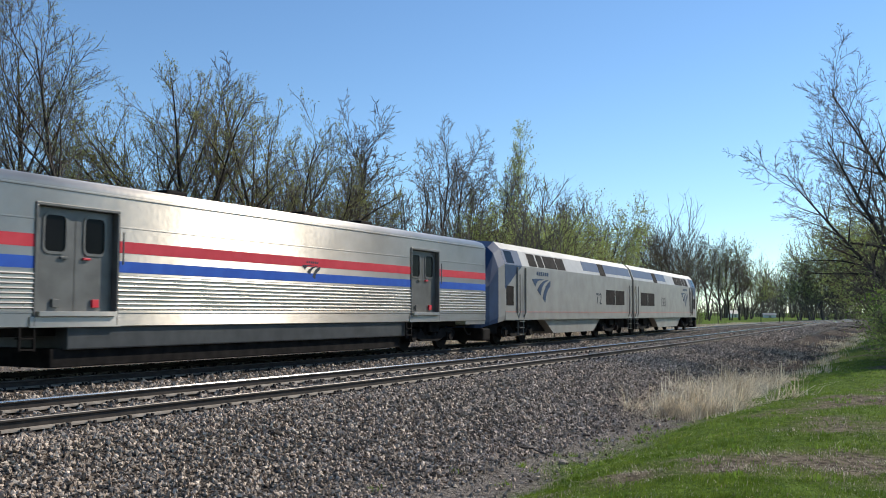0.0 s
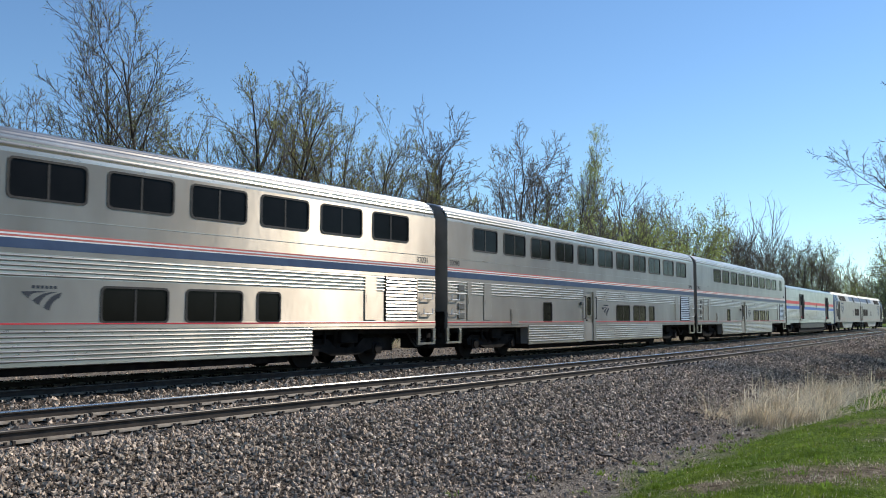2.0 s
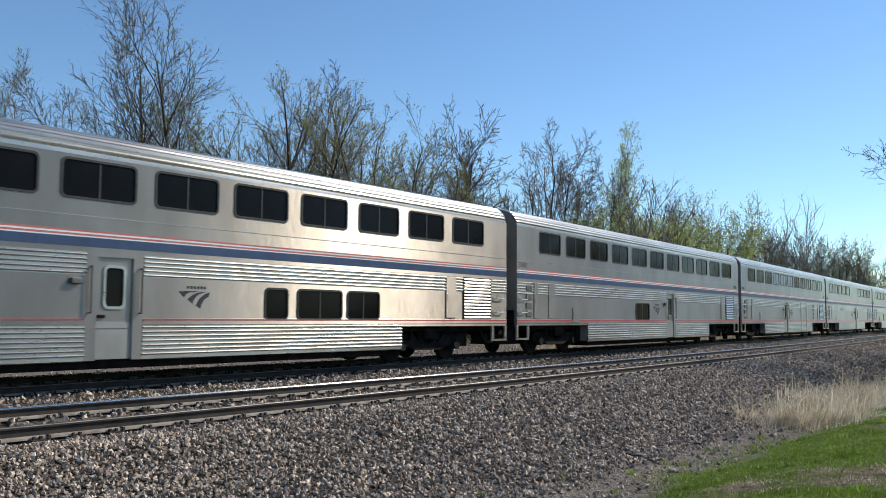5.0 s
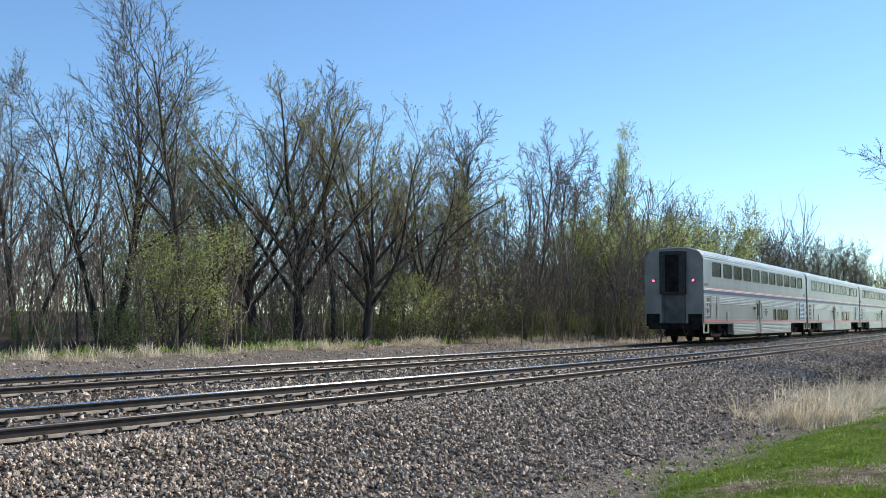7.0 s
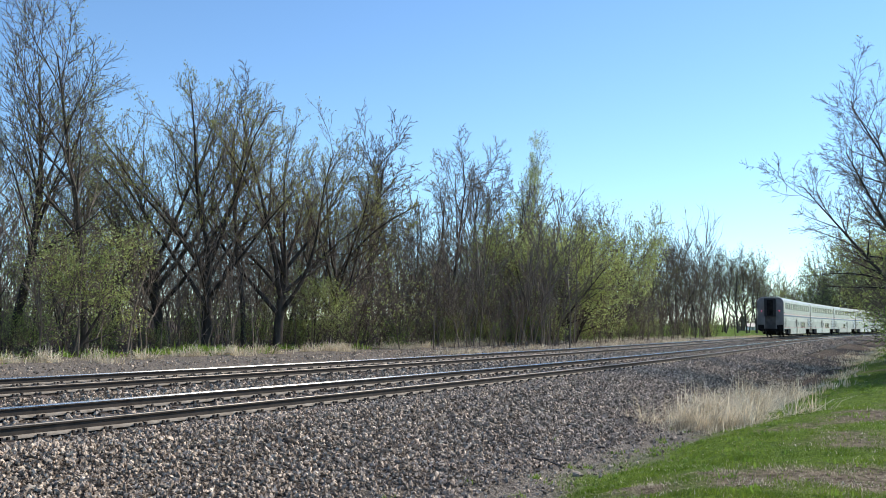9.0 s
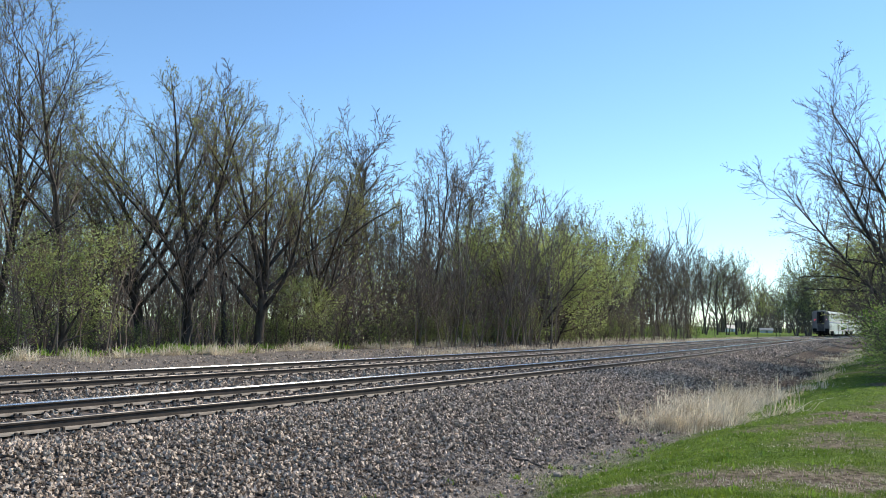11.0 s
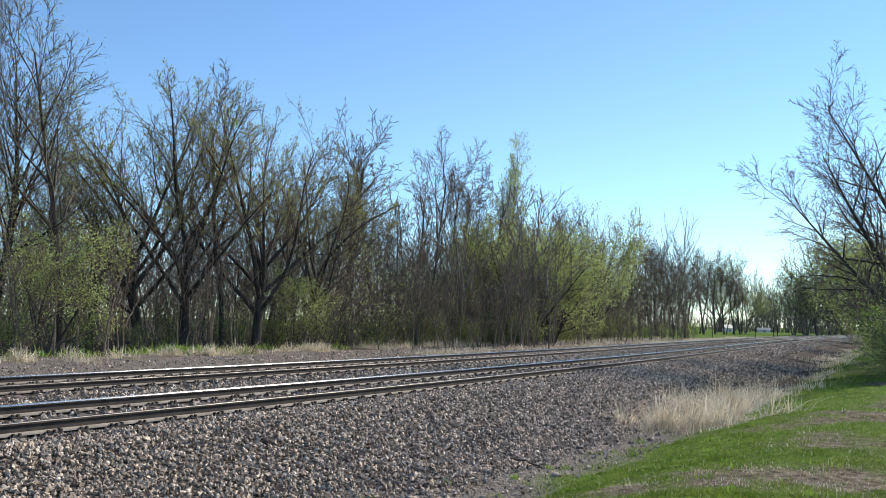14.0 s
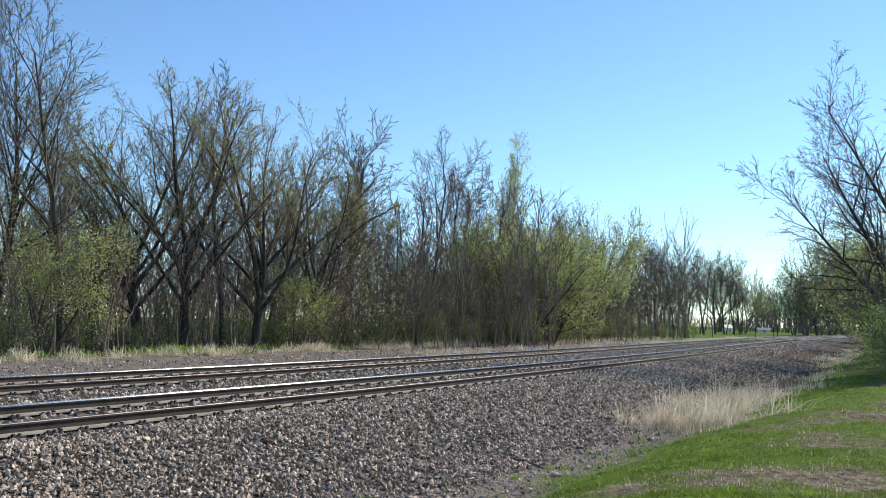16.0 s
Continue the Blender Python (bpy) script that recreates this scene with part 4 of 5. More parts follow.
TRAIN.append((locomotive("72"), -36.6, 180))
TRAIN.append((locomotive("133"), -57.9, 0))


# ---- trees ----
class Wood:
    """Collects tapered limbs, twigs and leaves."""

    def __init__(self, seed):
        self.r = random.Random(seed)
        self.thick, self.thin = ([], []), ([], [])
        self.tips = []

    def tube(self, pts, radii, sides, store, point=False):
        V, Fc = store
        base = len(V)
        last = len(pts) - 1
        for i, p in enumerate(pts):
            if point and i == last:
                V.append(p)
                break
            d = (pts[min(i + 1, last)] - pts[max(i - 1, 0)]).normalized()
            u = d.cross(Vector((0.31, 0.95, 0.05))).normalized()
            w = d.cross(u)
            for k in range(sides):
                a = 2 * math.pi * k / sides
                V.append(p + radii[i] * (math.cos(a) * u + math.sin(a) * w))
        for i in range(last):
            for k in range(sides):
                k2 = (k + 1) % sides
                if point and i == last - 1:
                    Fc.append((base + i * sides + k, base + i * sides + k2, base + last * sides))
                else:
                    Fc.append((base + i * sides + k, base + i * sides + k2, base + (i + 1) * sides + k2, base + (i + 1) * sides + k))

    def room(self, p, d, env):
        """Way from p along d to the crown's rim, env = centre x, y, z and half axes."""
        o = Vector(((p.x - env[0]) / env[3], (p.y - env[1]) / env[4], (p.z - env[2]) / env[5]))
        v = Vector((d.x / env[3], d.y / env[4], d.z / env[5]))
        a, b, c = v.dot(v), o.dot(v), o.dot(o) - 1
        q = b * b - a * c
        return max(0.0, (-b + math.sqrt(q)) / a) if q > 0 else 0.0

    def limb(self, p, d, length, rad, level, sp):
        """One limb with all that grows on it."""
        r = self.r
        steps = sp["steps"][level]
        last = level == len(sp["kids"])
        end = sp["taper"] if level == 0 else 0.15
        pts, radii = [p.copy()], [rad * (1.35 if level == 0 else 1.0)]
        d = d.normalized()
        turn = Vector((0, 0, 0))
        for i in range(steps):
            g = Vector((r.gauss(0, 1), r.gauss(0, 1), r.gauss(0, 0.8))) * sp["wob"][level]
            turn = turn * sp["hold"] + g
            d = (d + turn + Vector((0, 0, sp["up"][level]))).normalized()
            pts.append(pts[-1] + d * (length / steps))
            radii.append(max(rad * (1 - (1 - end) * (i + 1) / steps), sp["fine"]))
        if last:
            self.tube(pts, radii, 3, self.thin, True)
            self.tips += pts[1:]
            return
        self.tube(pts, radii, (8, 6, 4, 3)[min(level, 3)], self.thick if level < 2 else self.thin)
        n = sp["kids"][level]
        first = sp["from"][level]
        roll = r.uniform(0, 6.28)
        for k in range(n):
            f = min(first + (1 - first) * (k + 0.25 + r.random() * 0.75) / n, 0.999)
            i = min(int(f * steps), steps - 1)
            q = pts[i].lerp(pts[i + 1], f * steps - i)
            dd = (pts[i + 1] - pts[i]).normalized()
            side = dd.orthogonal().normalized()
            roll += 2.4 + r.gauss(0, 0.35)
            side.rotate(Matrix.Rotation(roll, 3, dd).to_quaternion())
            a = radians(r.gauss(sp["angle"][level], 7)) * (1.1 - 0.45 * f)
            kid = dd * math.cos(a) + side * math.sin(a)
            L = length * sp["ratio"][level] * (1.1 - 0.42 * f) * r.uniform(0.7, 1.2)
            if sp["env"] and level < 3:
                L = min(L, self.room(q, kid, sp["env"]) * r.uniform(0.8, 1.04) + 0.45)
                if L < 0.25:
                    continue
            here = radii[i] + (radii[i + 1] - radii[i]) * (f * steps - i)
            rr = max(min(here * r.uniform(0.55, 0.75), sp["stout"] * L + 0.006), sp["fine"])
            self.limb(q, kid, L, rr, level + 1, sp)

    def leaves(self, count, size, spread, upright=0.0, above=0.0):
        V, Fc = [], []
        r = self.r
        tips = [p for p in self.tips if p.z > above]
        if not tips:
            return V, Fc
        for _ in range(count):
            c = r.choice(tips) + Vector((r.gauss(0, spread), r.gauss(0, spread), r.gauss(0, spread)))
            u = Vector((r.gauss(0, 1), r.gauss(0, 1), r.gauss(0, 1))).normalized()
            w = u.orthogonal().normalized()
            w.rotate(Matrix.Rotation(r.uniform(0, 6.28), 3, u).to_quaternion())
            if upright:
                w = (w + Vector((0, 0, upright))).normalized()
            x = u.cross(w)
            s = size * r.uniform(0.6, 1.4)
            k = len(V)
            V.extend((c - w * s, c + x * s * 0.5, c + w * s, c - x * s * 0.5))
            Fc.append((k, k + 1, k + 2, k + 3))
        return V, Fc


def spec(steps=(8, 7, 4, 2, 1), wob=(0.035, 0.06, 0.09, 0.14, 0.2), up=(0.02, 0.05, 0.05, 0.05, 0.03), kids=(9, 8, 6, 4), angle=(42, 42, 42, 42), ratio=(0.5, 0.45, 0.42, 0.45), start=(0.35, 0.2, 0.12, 0.1), taper=0.3, env=None, fine=0.008, hold=0.55, stout=0.018):
    return {"steps": steps, "wob": wob, "up": up, "kids": kids, "angle": angle, "ratio": ratio, "from": start, "taper": taper, "env": env, "fine": fine, "hold": hold, "stout": stout}


def make_tree(name, seed, height, stems, sp, label, category, leaf=None, leaf_count=0, leaf_size=0.06, leaf_spread=0.12, radius=0.2, lean=0.1, twig=None, upright=0.0, above=0.0, limbs=(), bark=None):
    """A tree or bush of one or more stems; limbs adds single boughs: foot, direction, length, radius."""
    w = Wood(seed)
    turn = w.r.uniform(0, 6.28)
    for k in range(stems):
        a = turn + 6.28 * k / stems + w.r.uniform(-0.4, 0.4)
        ln = lean * w.r.uniform(0.5, 1.3) * (1 if stems > 1 else 0.5)
        d = Vector((math.cos(a) * ln, math.sin(a) * ln, 1))
        p = Vector((math.cos(a), math.sin(a), 0)) * (radius * 1.1 * (stems > 1)) + Vector((0, 0, -0.3))
        w.limb(p, d, height * (1 if k == 0 else w.r.uniform(0.75, 0.98)), radius * (1 if k == 0 else w.r.uniform(0.7, 0.95)), 0, sp)
    for foot, d, ln, rad, how in limbs:
        w.limb(Vector(foot), Vector(d), ln, rad, 0, how)
    root = tagged(new(name), label, category)
    raw("trunk", [tuple(v) for v in w.thick[0]], w.thick[1], bark or BARK, root, "dark rough trunk and limbs", smooth=True)
    raw("crown", [tuple(v) for v in w.thin[0]], w.thin[1], twig or TWIG, root, "fine bare twigs")
    if leaf_count:
        V, Fc = w.leaves(leaf_count, leaf_size, leaf_spread, upright, above)
        raw("foliage", [tuple(v) for v in V], Fc, leaf, root, "small fresh spring leaves")
    zs = sorted(v[2] for v in w.thin[0])
    root["h"] = zs[int(0.985 * len(zs))]
    return root


def plant(variants, rows, rng, group):
    """Place copies: rows of x, y, height; the first of each kind is the original."""
    for k, (x, y, h) in enumerate(rows):
        v = variants[k % len(variants)]
        sc = h / v["h"]
        z = -0.45
        m = pose(x, y, z, 0, 0, rng.uniform(0, 360)) @ Matrix.Diagonal((sc * rng.uniform(0.9, 1.1), sc * rng.uniform(0.9, 1.1), sc, 1))
        if v.get("used"):
            ob = copy_thing(v, m)
        else:
            v.matrix_basis = m
            v["used"] = 1
            ob = v
        tagged(ob, group=group)


rng = random.Random(3)
MAPLE = spec(steps=(6, 9, 5, 3, 1), wob=(0.04, 0.055, 0.07, 0.1, 0.15), up=(0.01, 0.015, 0.05, 0.09, 0.1), kids=(11, 10, 7, 5), angle=(44, 36, 36, 34), ratio=(2.6, 0.42, 0.4, 0.42), start=(0.38, 0.2, 0.15, 0.1), taper=0.6, env=(0, 0, 8.2, 6.4, 6.4, 6.6), fine=0.0105, stout=0.013)
AIRY = spec(steps=(9, 6, 4, 3, 1), wob=(0.03, 0.06, 0.09, 0.12, 0.2), up=(0.012, 0.05, 0.05, 0.05, 0.03), kids=(11, 8, 6, 4), angle=(36, 40, 42, 42), ratio=(0.42, 0.46, 0.44, 0.45), start=(0.38, 0.2, 0.15, 0.1), taper=0.16, fine=0.0105)
LOCUST = spec(steps=(9, 7, 5, 2, 1), wob=(0.045, 0.09, 0.14, 0.2, 0.25), up=(0.01, 0.07, 0.03, 0.02, 0.0), kids=(10, 8, 6, 4), angle=(36, 44, 46, 46), ratio=(0.42, 0.44, 0.45, 0.5), start=(0.42, 0.25, 0.15, 0.1), taper=0.3, fine=0.016, hold=0.15, stout=0.02)
SLIM = spec(steps=(8, 4, 3, 1), wob=(0.03, 0.08, 0.12, 0.2), up=(0.02, 0.1, 0.06, 0.03), kids=(13, 6, 4), angle=(36, 38, 42), ratio=(0.26, 0.45, 0.45), start=(0.3, 0.2, 0.15), taper=0.15, fine=0.011)
BUSHY = spec(steps=(5, 3, 2, 1), wob=(0.08, 0.12, 0.15, 0.2), up=(0.02, 0.05, 0.03, 0.02), kids=(7, 5, 4), angle=(40, 44, 45), ratio=(0.5, 0.5, 0.5), start=(0.1, 0.15, 0.1))
POPLAR = spec(steps=(9, 4, 3, 1), wob=(0.015, 0.05, 0.08, 0.12), up=(0.02, 0.2, 0.16, 0.1), kids=(24, 5, 4), angle=(34, 28, 30), ratio=(0.18, 0.5, 0.5), start=(0.3, 0.2, 0.15), taper=0.12)
WILLOW = spec(steps=(6, 5, 4, 2, 1), wob=(0.06, 0.07, 0.09, 0.12, 0.2), up=(0.0, 0.03, 0.0, -0.03, -0.05), kids=(7, 7, 6, 4), angle=(42, 42, 42, 42), ratio=(0.7, 0.5, 0.45, 0.45), start=(0.12, 0.2, 0.15, 0.1), env=(0, 0, 4.9, 4.0, 4.0, 5.0), fine=0.009)
WALNUT = spec(steps=(10, 8, 5, 3, 1), wob=(0.02, 0.07, 0.1, 0.14, 0.2), up=(0.012, 0.03, 0.03, 0.03, 0.0), kids=(17, 8, 7, 5), angle=(44, 44, 46, 46), ratio=(0.27, 0.45, 0.42, 0.45), start=(0.3, 0.15, 0.15, 0.1), taper=0.12, fine=0.0075, hold=0.4)
DROOP = spec(steps=(10, 5, 4, 1), wob=(0.02, 0.12, 0.16, 0.2), up=(-0.125, -0.03, 0.0, 0.0), kids=(10, 5, 4), angle=(50, 46, 46), ratio=(0.2, 0.45, 0.45), start=(0.45, 0.15, 0.15), taper=0.12, fine=0.008)

LINE = "trees beside the line"
dome = [make_tree("maple_tree", 11 + i, 5.4, 1, MAPLE, "large budding tree with domed brown-green crown", "tree", BUDLEAF, 11000, 0.048, 0.08, 0.30, 0.12, None, 1.6, 6.0) for i in range(2)]
plant(dome, [(-13.6, 48.2, 14.2), (-10.4, 50.6, 13.6), (-16.4, 49.5, 13.8), (-7.6, 55.0, 12.2)], rng, LINE)
airy = [make_tree("ash_tree", 31 + i, 16, 2 + i, AIRY, "tall airy tree with sparse new leaves", "tree", (LEAF, BUDLEAF)[i], 8500, 0.034, 0.13, 0.20, 0.26, None, 0.0, 8.0) for i in range(2)]
plant(airy, [(-17.0, 40.6, 16.6), (-20.2, 39.5, 16.4), (-23.5, 38.2, 16.4), (-27.5, 37.0, 14.0), (-18.4, 47.2, 14.6), (-31.0, 44.0, 15.3)], rng, LINE)
bare = [make_tree("locust_tree", 51 + i, 15.5, 1 + (i == 1), LOCUST, "bare dark-branched tree not yet in leaf", "tree", None, 0, radius=0.19, lean=0.16) for i in range(3)]
for tree in bare:
    tree["h"] *= 0.91
plant(bare, [(-12.0, 49.4, 15.0), (-6.6, 62.6, 14.4), (-4.6, 66.5, 15.4), (-1.2, 72.0, 17.9), (1.4, 76.0, 18.0), (3.8, 82.0, 17.6), (-7.8, 64.0, 14.3), (11.6, 99.0, 17.1), (15.4, 107.0, 17.7), (20.0, 113.0, 17.3),
             (26.5, 127.0, 16.9), (30.0, 131.0, 16.4), (36.0, 141.0, 16.0), (41.0, 151.0, 16.0), (-12.0, 61.0, 13.0), (8.0, 95.0, 15.4)], rng, LINE)
plant(bare, [(-9.4, 58.0, 12.6), (-2.6, 70.5, 16.0), (0.4, 75.5, 16.0), (8.6, 93.0, 15.0), (13.8, 103.0, 16.2), (23.0, 120.0, 16.2), (33.5, 136.0, 15.4), (40.0, 148.0, 14.6)], rng, LINE)
plant(bare, [(60.0, 199.0, 20.0), (63.5, 203.0, 19.0), (58.0, 204.0, 20.6), (66.5, 206.0, 17.0), (62.0, 215.0, 18.0), (55.0, 190.0, 20.5), (69.5, 216.0, 18.5), (73.0, 222.0, 17.0)], rng, "trees behind the field")
slim = [make_tree("young_tree", 71 + i, 12, 1, SLIM, "slender bare young tree with grey bark", "tree", BUDLEAF, 500, 0.05, 0.15, 0.075, 0.2, PALETWIG if i == 1 else None) for i in range(3)]
plant(slim, [(-22.5 + 0.9 * i + rng.uniform(-0.5, 0.5), 38.5 + 1.25 * i + rng.uniform(-2.2, 2.2), rng.uniform(7.5, 12.5)) for i in range(36)], rng, "slender trees in the wood")
plant(slim, [(6.0 + 1.5 * i + rng.uniform(-0.8, 0.8), 86.0 + 2.7 * i + rng.uniform(-2, 2), rng.uniform(8, 12.5)) for i in range(22)], rng, "slender trees in the wood")
poplar = make_tree("poplar_tree", 91, 18, 2, POPLAR, "narrow upright poplar with pale new leaves", "tree", LEAF, 5200, 0.08, 0.14, 0.16, 0.05, None, 1.0)
plant([poplar], [(6.0, 86.0, 19.6)], rng, LINE)
fresh = [make_tree("willow_tree", 101 + i, 6.5, 4, WILLOW, "rounded shrubby tree in bright yellow-green leaf", "tree", LEAF, 12000, 0.058, 0.2, 0.1, 0.5, None, -0.4) for i in range(2)]
plant(fresh, [(6.6, 75.5, 12.0), (9.6, 79.5, 10.2), (15.0, 95.0, 9.2), (1.6, 73.5, 7.4)], rng, "leafy trees beside the line")
plant(fresh, [(-17.2, 39.4, 4.6), (-8.6, 52.6, 3.6)], rng, "leafy trees beside the line")
shrub = [make_tree("shrub", 121 + i, 3, 4, BUSHY, "low green shrub at the wood's edge", "shrub", (DEEPLEAF, LEAF)[i], 2000, 0.045, 0.18, 0.02, 0.5) for i in range(2)]
plant(shrub, [(-21.0 + 1.2 * i + rng.uniform(-0.7, 0.7), 36.0 + 1.75 * i + rng.uniform(-1.2, 1.2), rng.uniform(1.6, 4.2)) for i in range(28)], rng, "shrubs along the wood")
plant(shrub, [(11.5 + 3.3 * i, 86.0 + 6.2 * i + rng.uniform(-2, 2), rng.uniform(2, 4.5)) for i in range(9)], rng, "shrubs along the wood")

plant(shrub, [(-26.0 + 1.5 * i + rng.uniform(-1, 1), 40.5 + 1.35 * i + rng.uniform(-1.5, 2.5), rng.uniform(2.5, 5.0)) for i in range(22)], rng, "shrubs in the wood")
# second rows, deeper in the wood
DEEP = "trees deeper in the wood"
plant(bare + airy, [(-32 + 3.3 * i + rng.uniform(-1.5, 1.5), 54 + 3.6 * i + rng.uniform(-3, 3), rng.uniform(11, 15)) for i in range(0, 22, 2)], rng, DEEP)
plant(slim, [(-34 + 2.4 * i + rng.uniform(-2, 2), 50 + 2.7 * i + rng.uniform(-4, 4), rng.uniform(8, 12)) for i in range(0, 34, 2)], rng, DEEP)

# the spreading tree and hedge on the camera's side of the line
boughs = [((-0.3, 0.2, -0.3), (-0.42, 0.22, 1), 12.6, 0.19), ((0.0, 0.0, -0.3), (-0.8, 0.45, 1), 12.6, 0.16), ((0.2, 0.1, -0.3), (-0.2, 0.3, 1), 15.5, 0.19), ((0.4, -0.2, -0.3), (0.15, -0.1, 1), 15.5, 0.2), ((0.5, 0.3, -0.3), (0.4, 0.2, 1), 14.0, 0.16)]
boughs = [(*q, WALNUT) for q in boughs] + [((-1.1, 0.6, 2.0), (-0.85, 0.45, 1.2), 7.4, 0.09, DROOP)]
lean_tree = make_tree("walnut_tree", 141, 9, 1, WALNUT, "bare spreading tree leaning over the ditch", "tree", LEAF, 700, 0.045, 0.15, 0.1, 0.3, None, 0.0, 0.0, boughs)
plant([lean_tree], [(20.8, 36.2, 13.6)], random.Random(0), "trees on the near side")
lean_tree.rotation_euler[2] = 0.0
plant(bare, [(23.9, 47.0, 13.0), (29.2, 57.0, 12.0), (22.0, 40.0, 12.5)], rng, "trees on the near side")
plant(fresh, [(25.4, 51.5, 5.6), (32.4, 65.0, 6.0), (44.0, 88.0, 6.5), (57.0, 114.0, 7.0)], rng, "shrubs on the near side")
hedge = [make_tree("hedge_bush", 181 + i, 3, 5, BUSHY, "green leafy bush at the ditch's edge", "bush", (LEAF, DEEPLEAF)[i], 3600, 0.045, 0.2, 0.02, 0.5) for i in range(2)]
plant(hedge, [(15.4, 30.2, 2.3), (16.2, 32.0, 2.6), (17.2, 33.6, 2.8), (18.3, 35.5, 3.0), (19.8, 38.5, 3.4), (21.9, 43.0, 3.4), (25.0, 50.0, 3.6), (16.9, 31.2, 2.6)], rng, "shrubs on the near side")
plant(slim, [(17.4, 33.0, 5.5), (18.5, 35.2, 6.5), (20.0, 38.5, 7.0), (23.0, 45.0, 7.0), (27.1, 54.0, 7.0)], rng, "slender trees on the near side")
bramble = [make_tree("bush", 161 + i, 4, 6, BUSHY, "brown twiggy bush with few leaves", "bush", LEAF, 500, 0.05, 0.2, 0.022, 0.5, TWIG) for i in range(2)]
plant(bramble, [(17.2, 33.6, 4.2), (19.2, 37.6, 4.8), (21.6, 43.0, 5.2), (24.4, 48.6, 5.4), (28.2, 56.0, 5.6), (33.4, 66.0, 5.4), (39.4, 78.0, 5.6), (47.6, 94.0, 5.6), (57.4, 112.0, 6.0)], rng, "bushes on the near side")
plant(bramble, [(-7.0 + 1.05 * i + rng.uniform(-0.5, 0.5), 51.0 + 2.15 * i + rng.uniform(-1, 1), rng.uniform(2.2, 4.6)) for i in range(30)], rng, "bushes along the line")
plant(shrub, [(-4.0 + 2.6 * i, 55.5 + 5.3 * i, rng.uniform(1.2, 2.6)) for i in range(12)], rng, "shrubs along the wood")
# far trees at the end of the line
# pale bark on trunk and twigs stands in for distance haze
distant = [make_tree("oak_tree", 191 + i, 5, 3, spec(steps=(4, 4, 3, 2), kids=(7, 7, 6), angle=(42, 42, 42), ratio=(2.2, 0.5, 0.5), start=(0.3, 0.2, 0.1), env=(0, 0, 7.5, 5.2, 5.2, 6.0), fine=0.02), "olive-brown budding tree at the field's end", "tree", LEAF, 3600, 0.1, 0.4, 0.2, 0.3, PALETWIG, bark=PALETWIG) for i in range(2)]
plant(distant, [(84.0, 216.0, 13.0), (88.0, 219.0, 17.0), (92.0, 221.0, 18.4), (96.5, 224.0, 18.0), (101.0, 228.0, 18.0), (106.0, 232.0, 18.5), (82.0, 246.0, 16.0), (79.0, 258.0, 16.0)], rng, "distant trees")
plant(shrub[1:] + bramble, [(88.0, 208.0, 3.0), (91.0, 211.0, 4.0), (94.5, 214.0, 4.0), (97.5, 216.0, 4.4)], rng, "distant shrubs")


# ---- distance ----
def far_house(x, y, w, d, h, roof_h, rz, label):
    root = tagged(new("house"), label, "house", "distant houses")
    part("wall", boxes((-w / 2, w / 2, -d / 2, d / 2, 0, h)), WHITE, root)
    bm = slab([(-d / 2 - 0.3, h), (d / 2 + 0.3, h), (0, h + roof_h)], -w / 2 - 0.3, w / 2 + 0.3)
    bmesh.ops.rotate(bm, verts=bm.verts, cent=(0, 0, 0), matrix=Matrix.Rotation(radians(90), 3, "Z"))
    part("roof", bm, GREYPAINT, root)
    part("door", boxes((-0.4, 0.4, -d / 2 - 0.05, -d / 2 + 0.02, 0.1, h - 0.15)), GREYPAINT, root)
    root.matrix_basis = pose(x, y, -0.5, 0, 0, rz)


far_house(90.5, 288, 3.4, 3.0, 1.7, 1.1, 25, "small white shed with grey roof across a field")
far_house(103, 290, 3.6, 2.6, 1.3, 0.7, -10, "low pale shed with grey roof across a field")
for k, (x, y) in enumerate(((50.5, 146.0), (56.4, 154.0), (57.6, 155.5))):
    bm = bmesh.new()
    tube(bm, (0, 0, 0), (0, 0, 1.9), 0.05, 8)
    box(bm, -0.09, 0.09, -0.02, 0.02, 1.78, 1.98)
    ob = part("signpost", bm, UNDER)
    tagged(ob, "thin dark line-side post by the field", "post", "line-side posts")
    ob.matrix_basis = pose(x, y, -0.55, 0, 0, 30)


# ---- single stones, clods and sticks by the ditch ----
def lump(name, s, n, size, mat, label, category, seed):
    r = random.Random(seed)
    bm = bmesh.new()
    bmesh.ops.create_icosphere(bm, subdivisions=2, radius=1)
    for v in bm.verts:
        v.co *= 0.8 + 0.35 * noise.noise(v.co * 1.7 + Vector((seed, 0, 0))) + 0.12 * noise.noise(v.co * 5)
        v.co = Vector((v.co.x * size, v.co.y * size * 0.75, v.co.z * size * 0.55))
    ob = part(name, bm, mat)
    tagged(ob, label, category)
    ob.matrix_basis = lie(s, n, surface(s, n, *at(s, n)[:2]) + size * 0.22) @ pose(0, 0, 0, 0, 0, r.uniform(0, 180))


ROCK = material("pale_rock", (0.28, 0.23, 0.18), (0.46, 0.39, 0.31), 9, 0.9, 0, 0.01)
CLOD = material("dark_clod", (0.03, 0.022, 0.016), (0.08, 0.06, 0.045), 12, 0.95, 0, 0.02)
lump("rock", 12.2, 6.0, 0.10, ROCK, "pale rock lying at the foot of the bank", "rock", 3)
for k, (s_, n_, z_) in enumerate(((9.8, 2.5, 0.13), (10.4, 2.75, 0.09), (21.5, 3.6, 0.16), (24.0, 3.9, 0.2), (5.5, 3.4, 0.08), (29.0, 4.0, 0.2))):
    lump("clod", s_, n_, z_, CLOD, "dark clod of old ballast and soil", "clod", 20 + k)
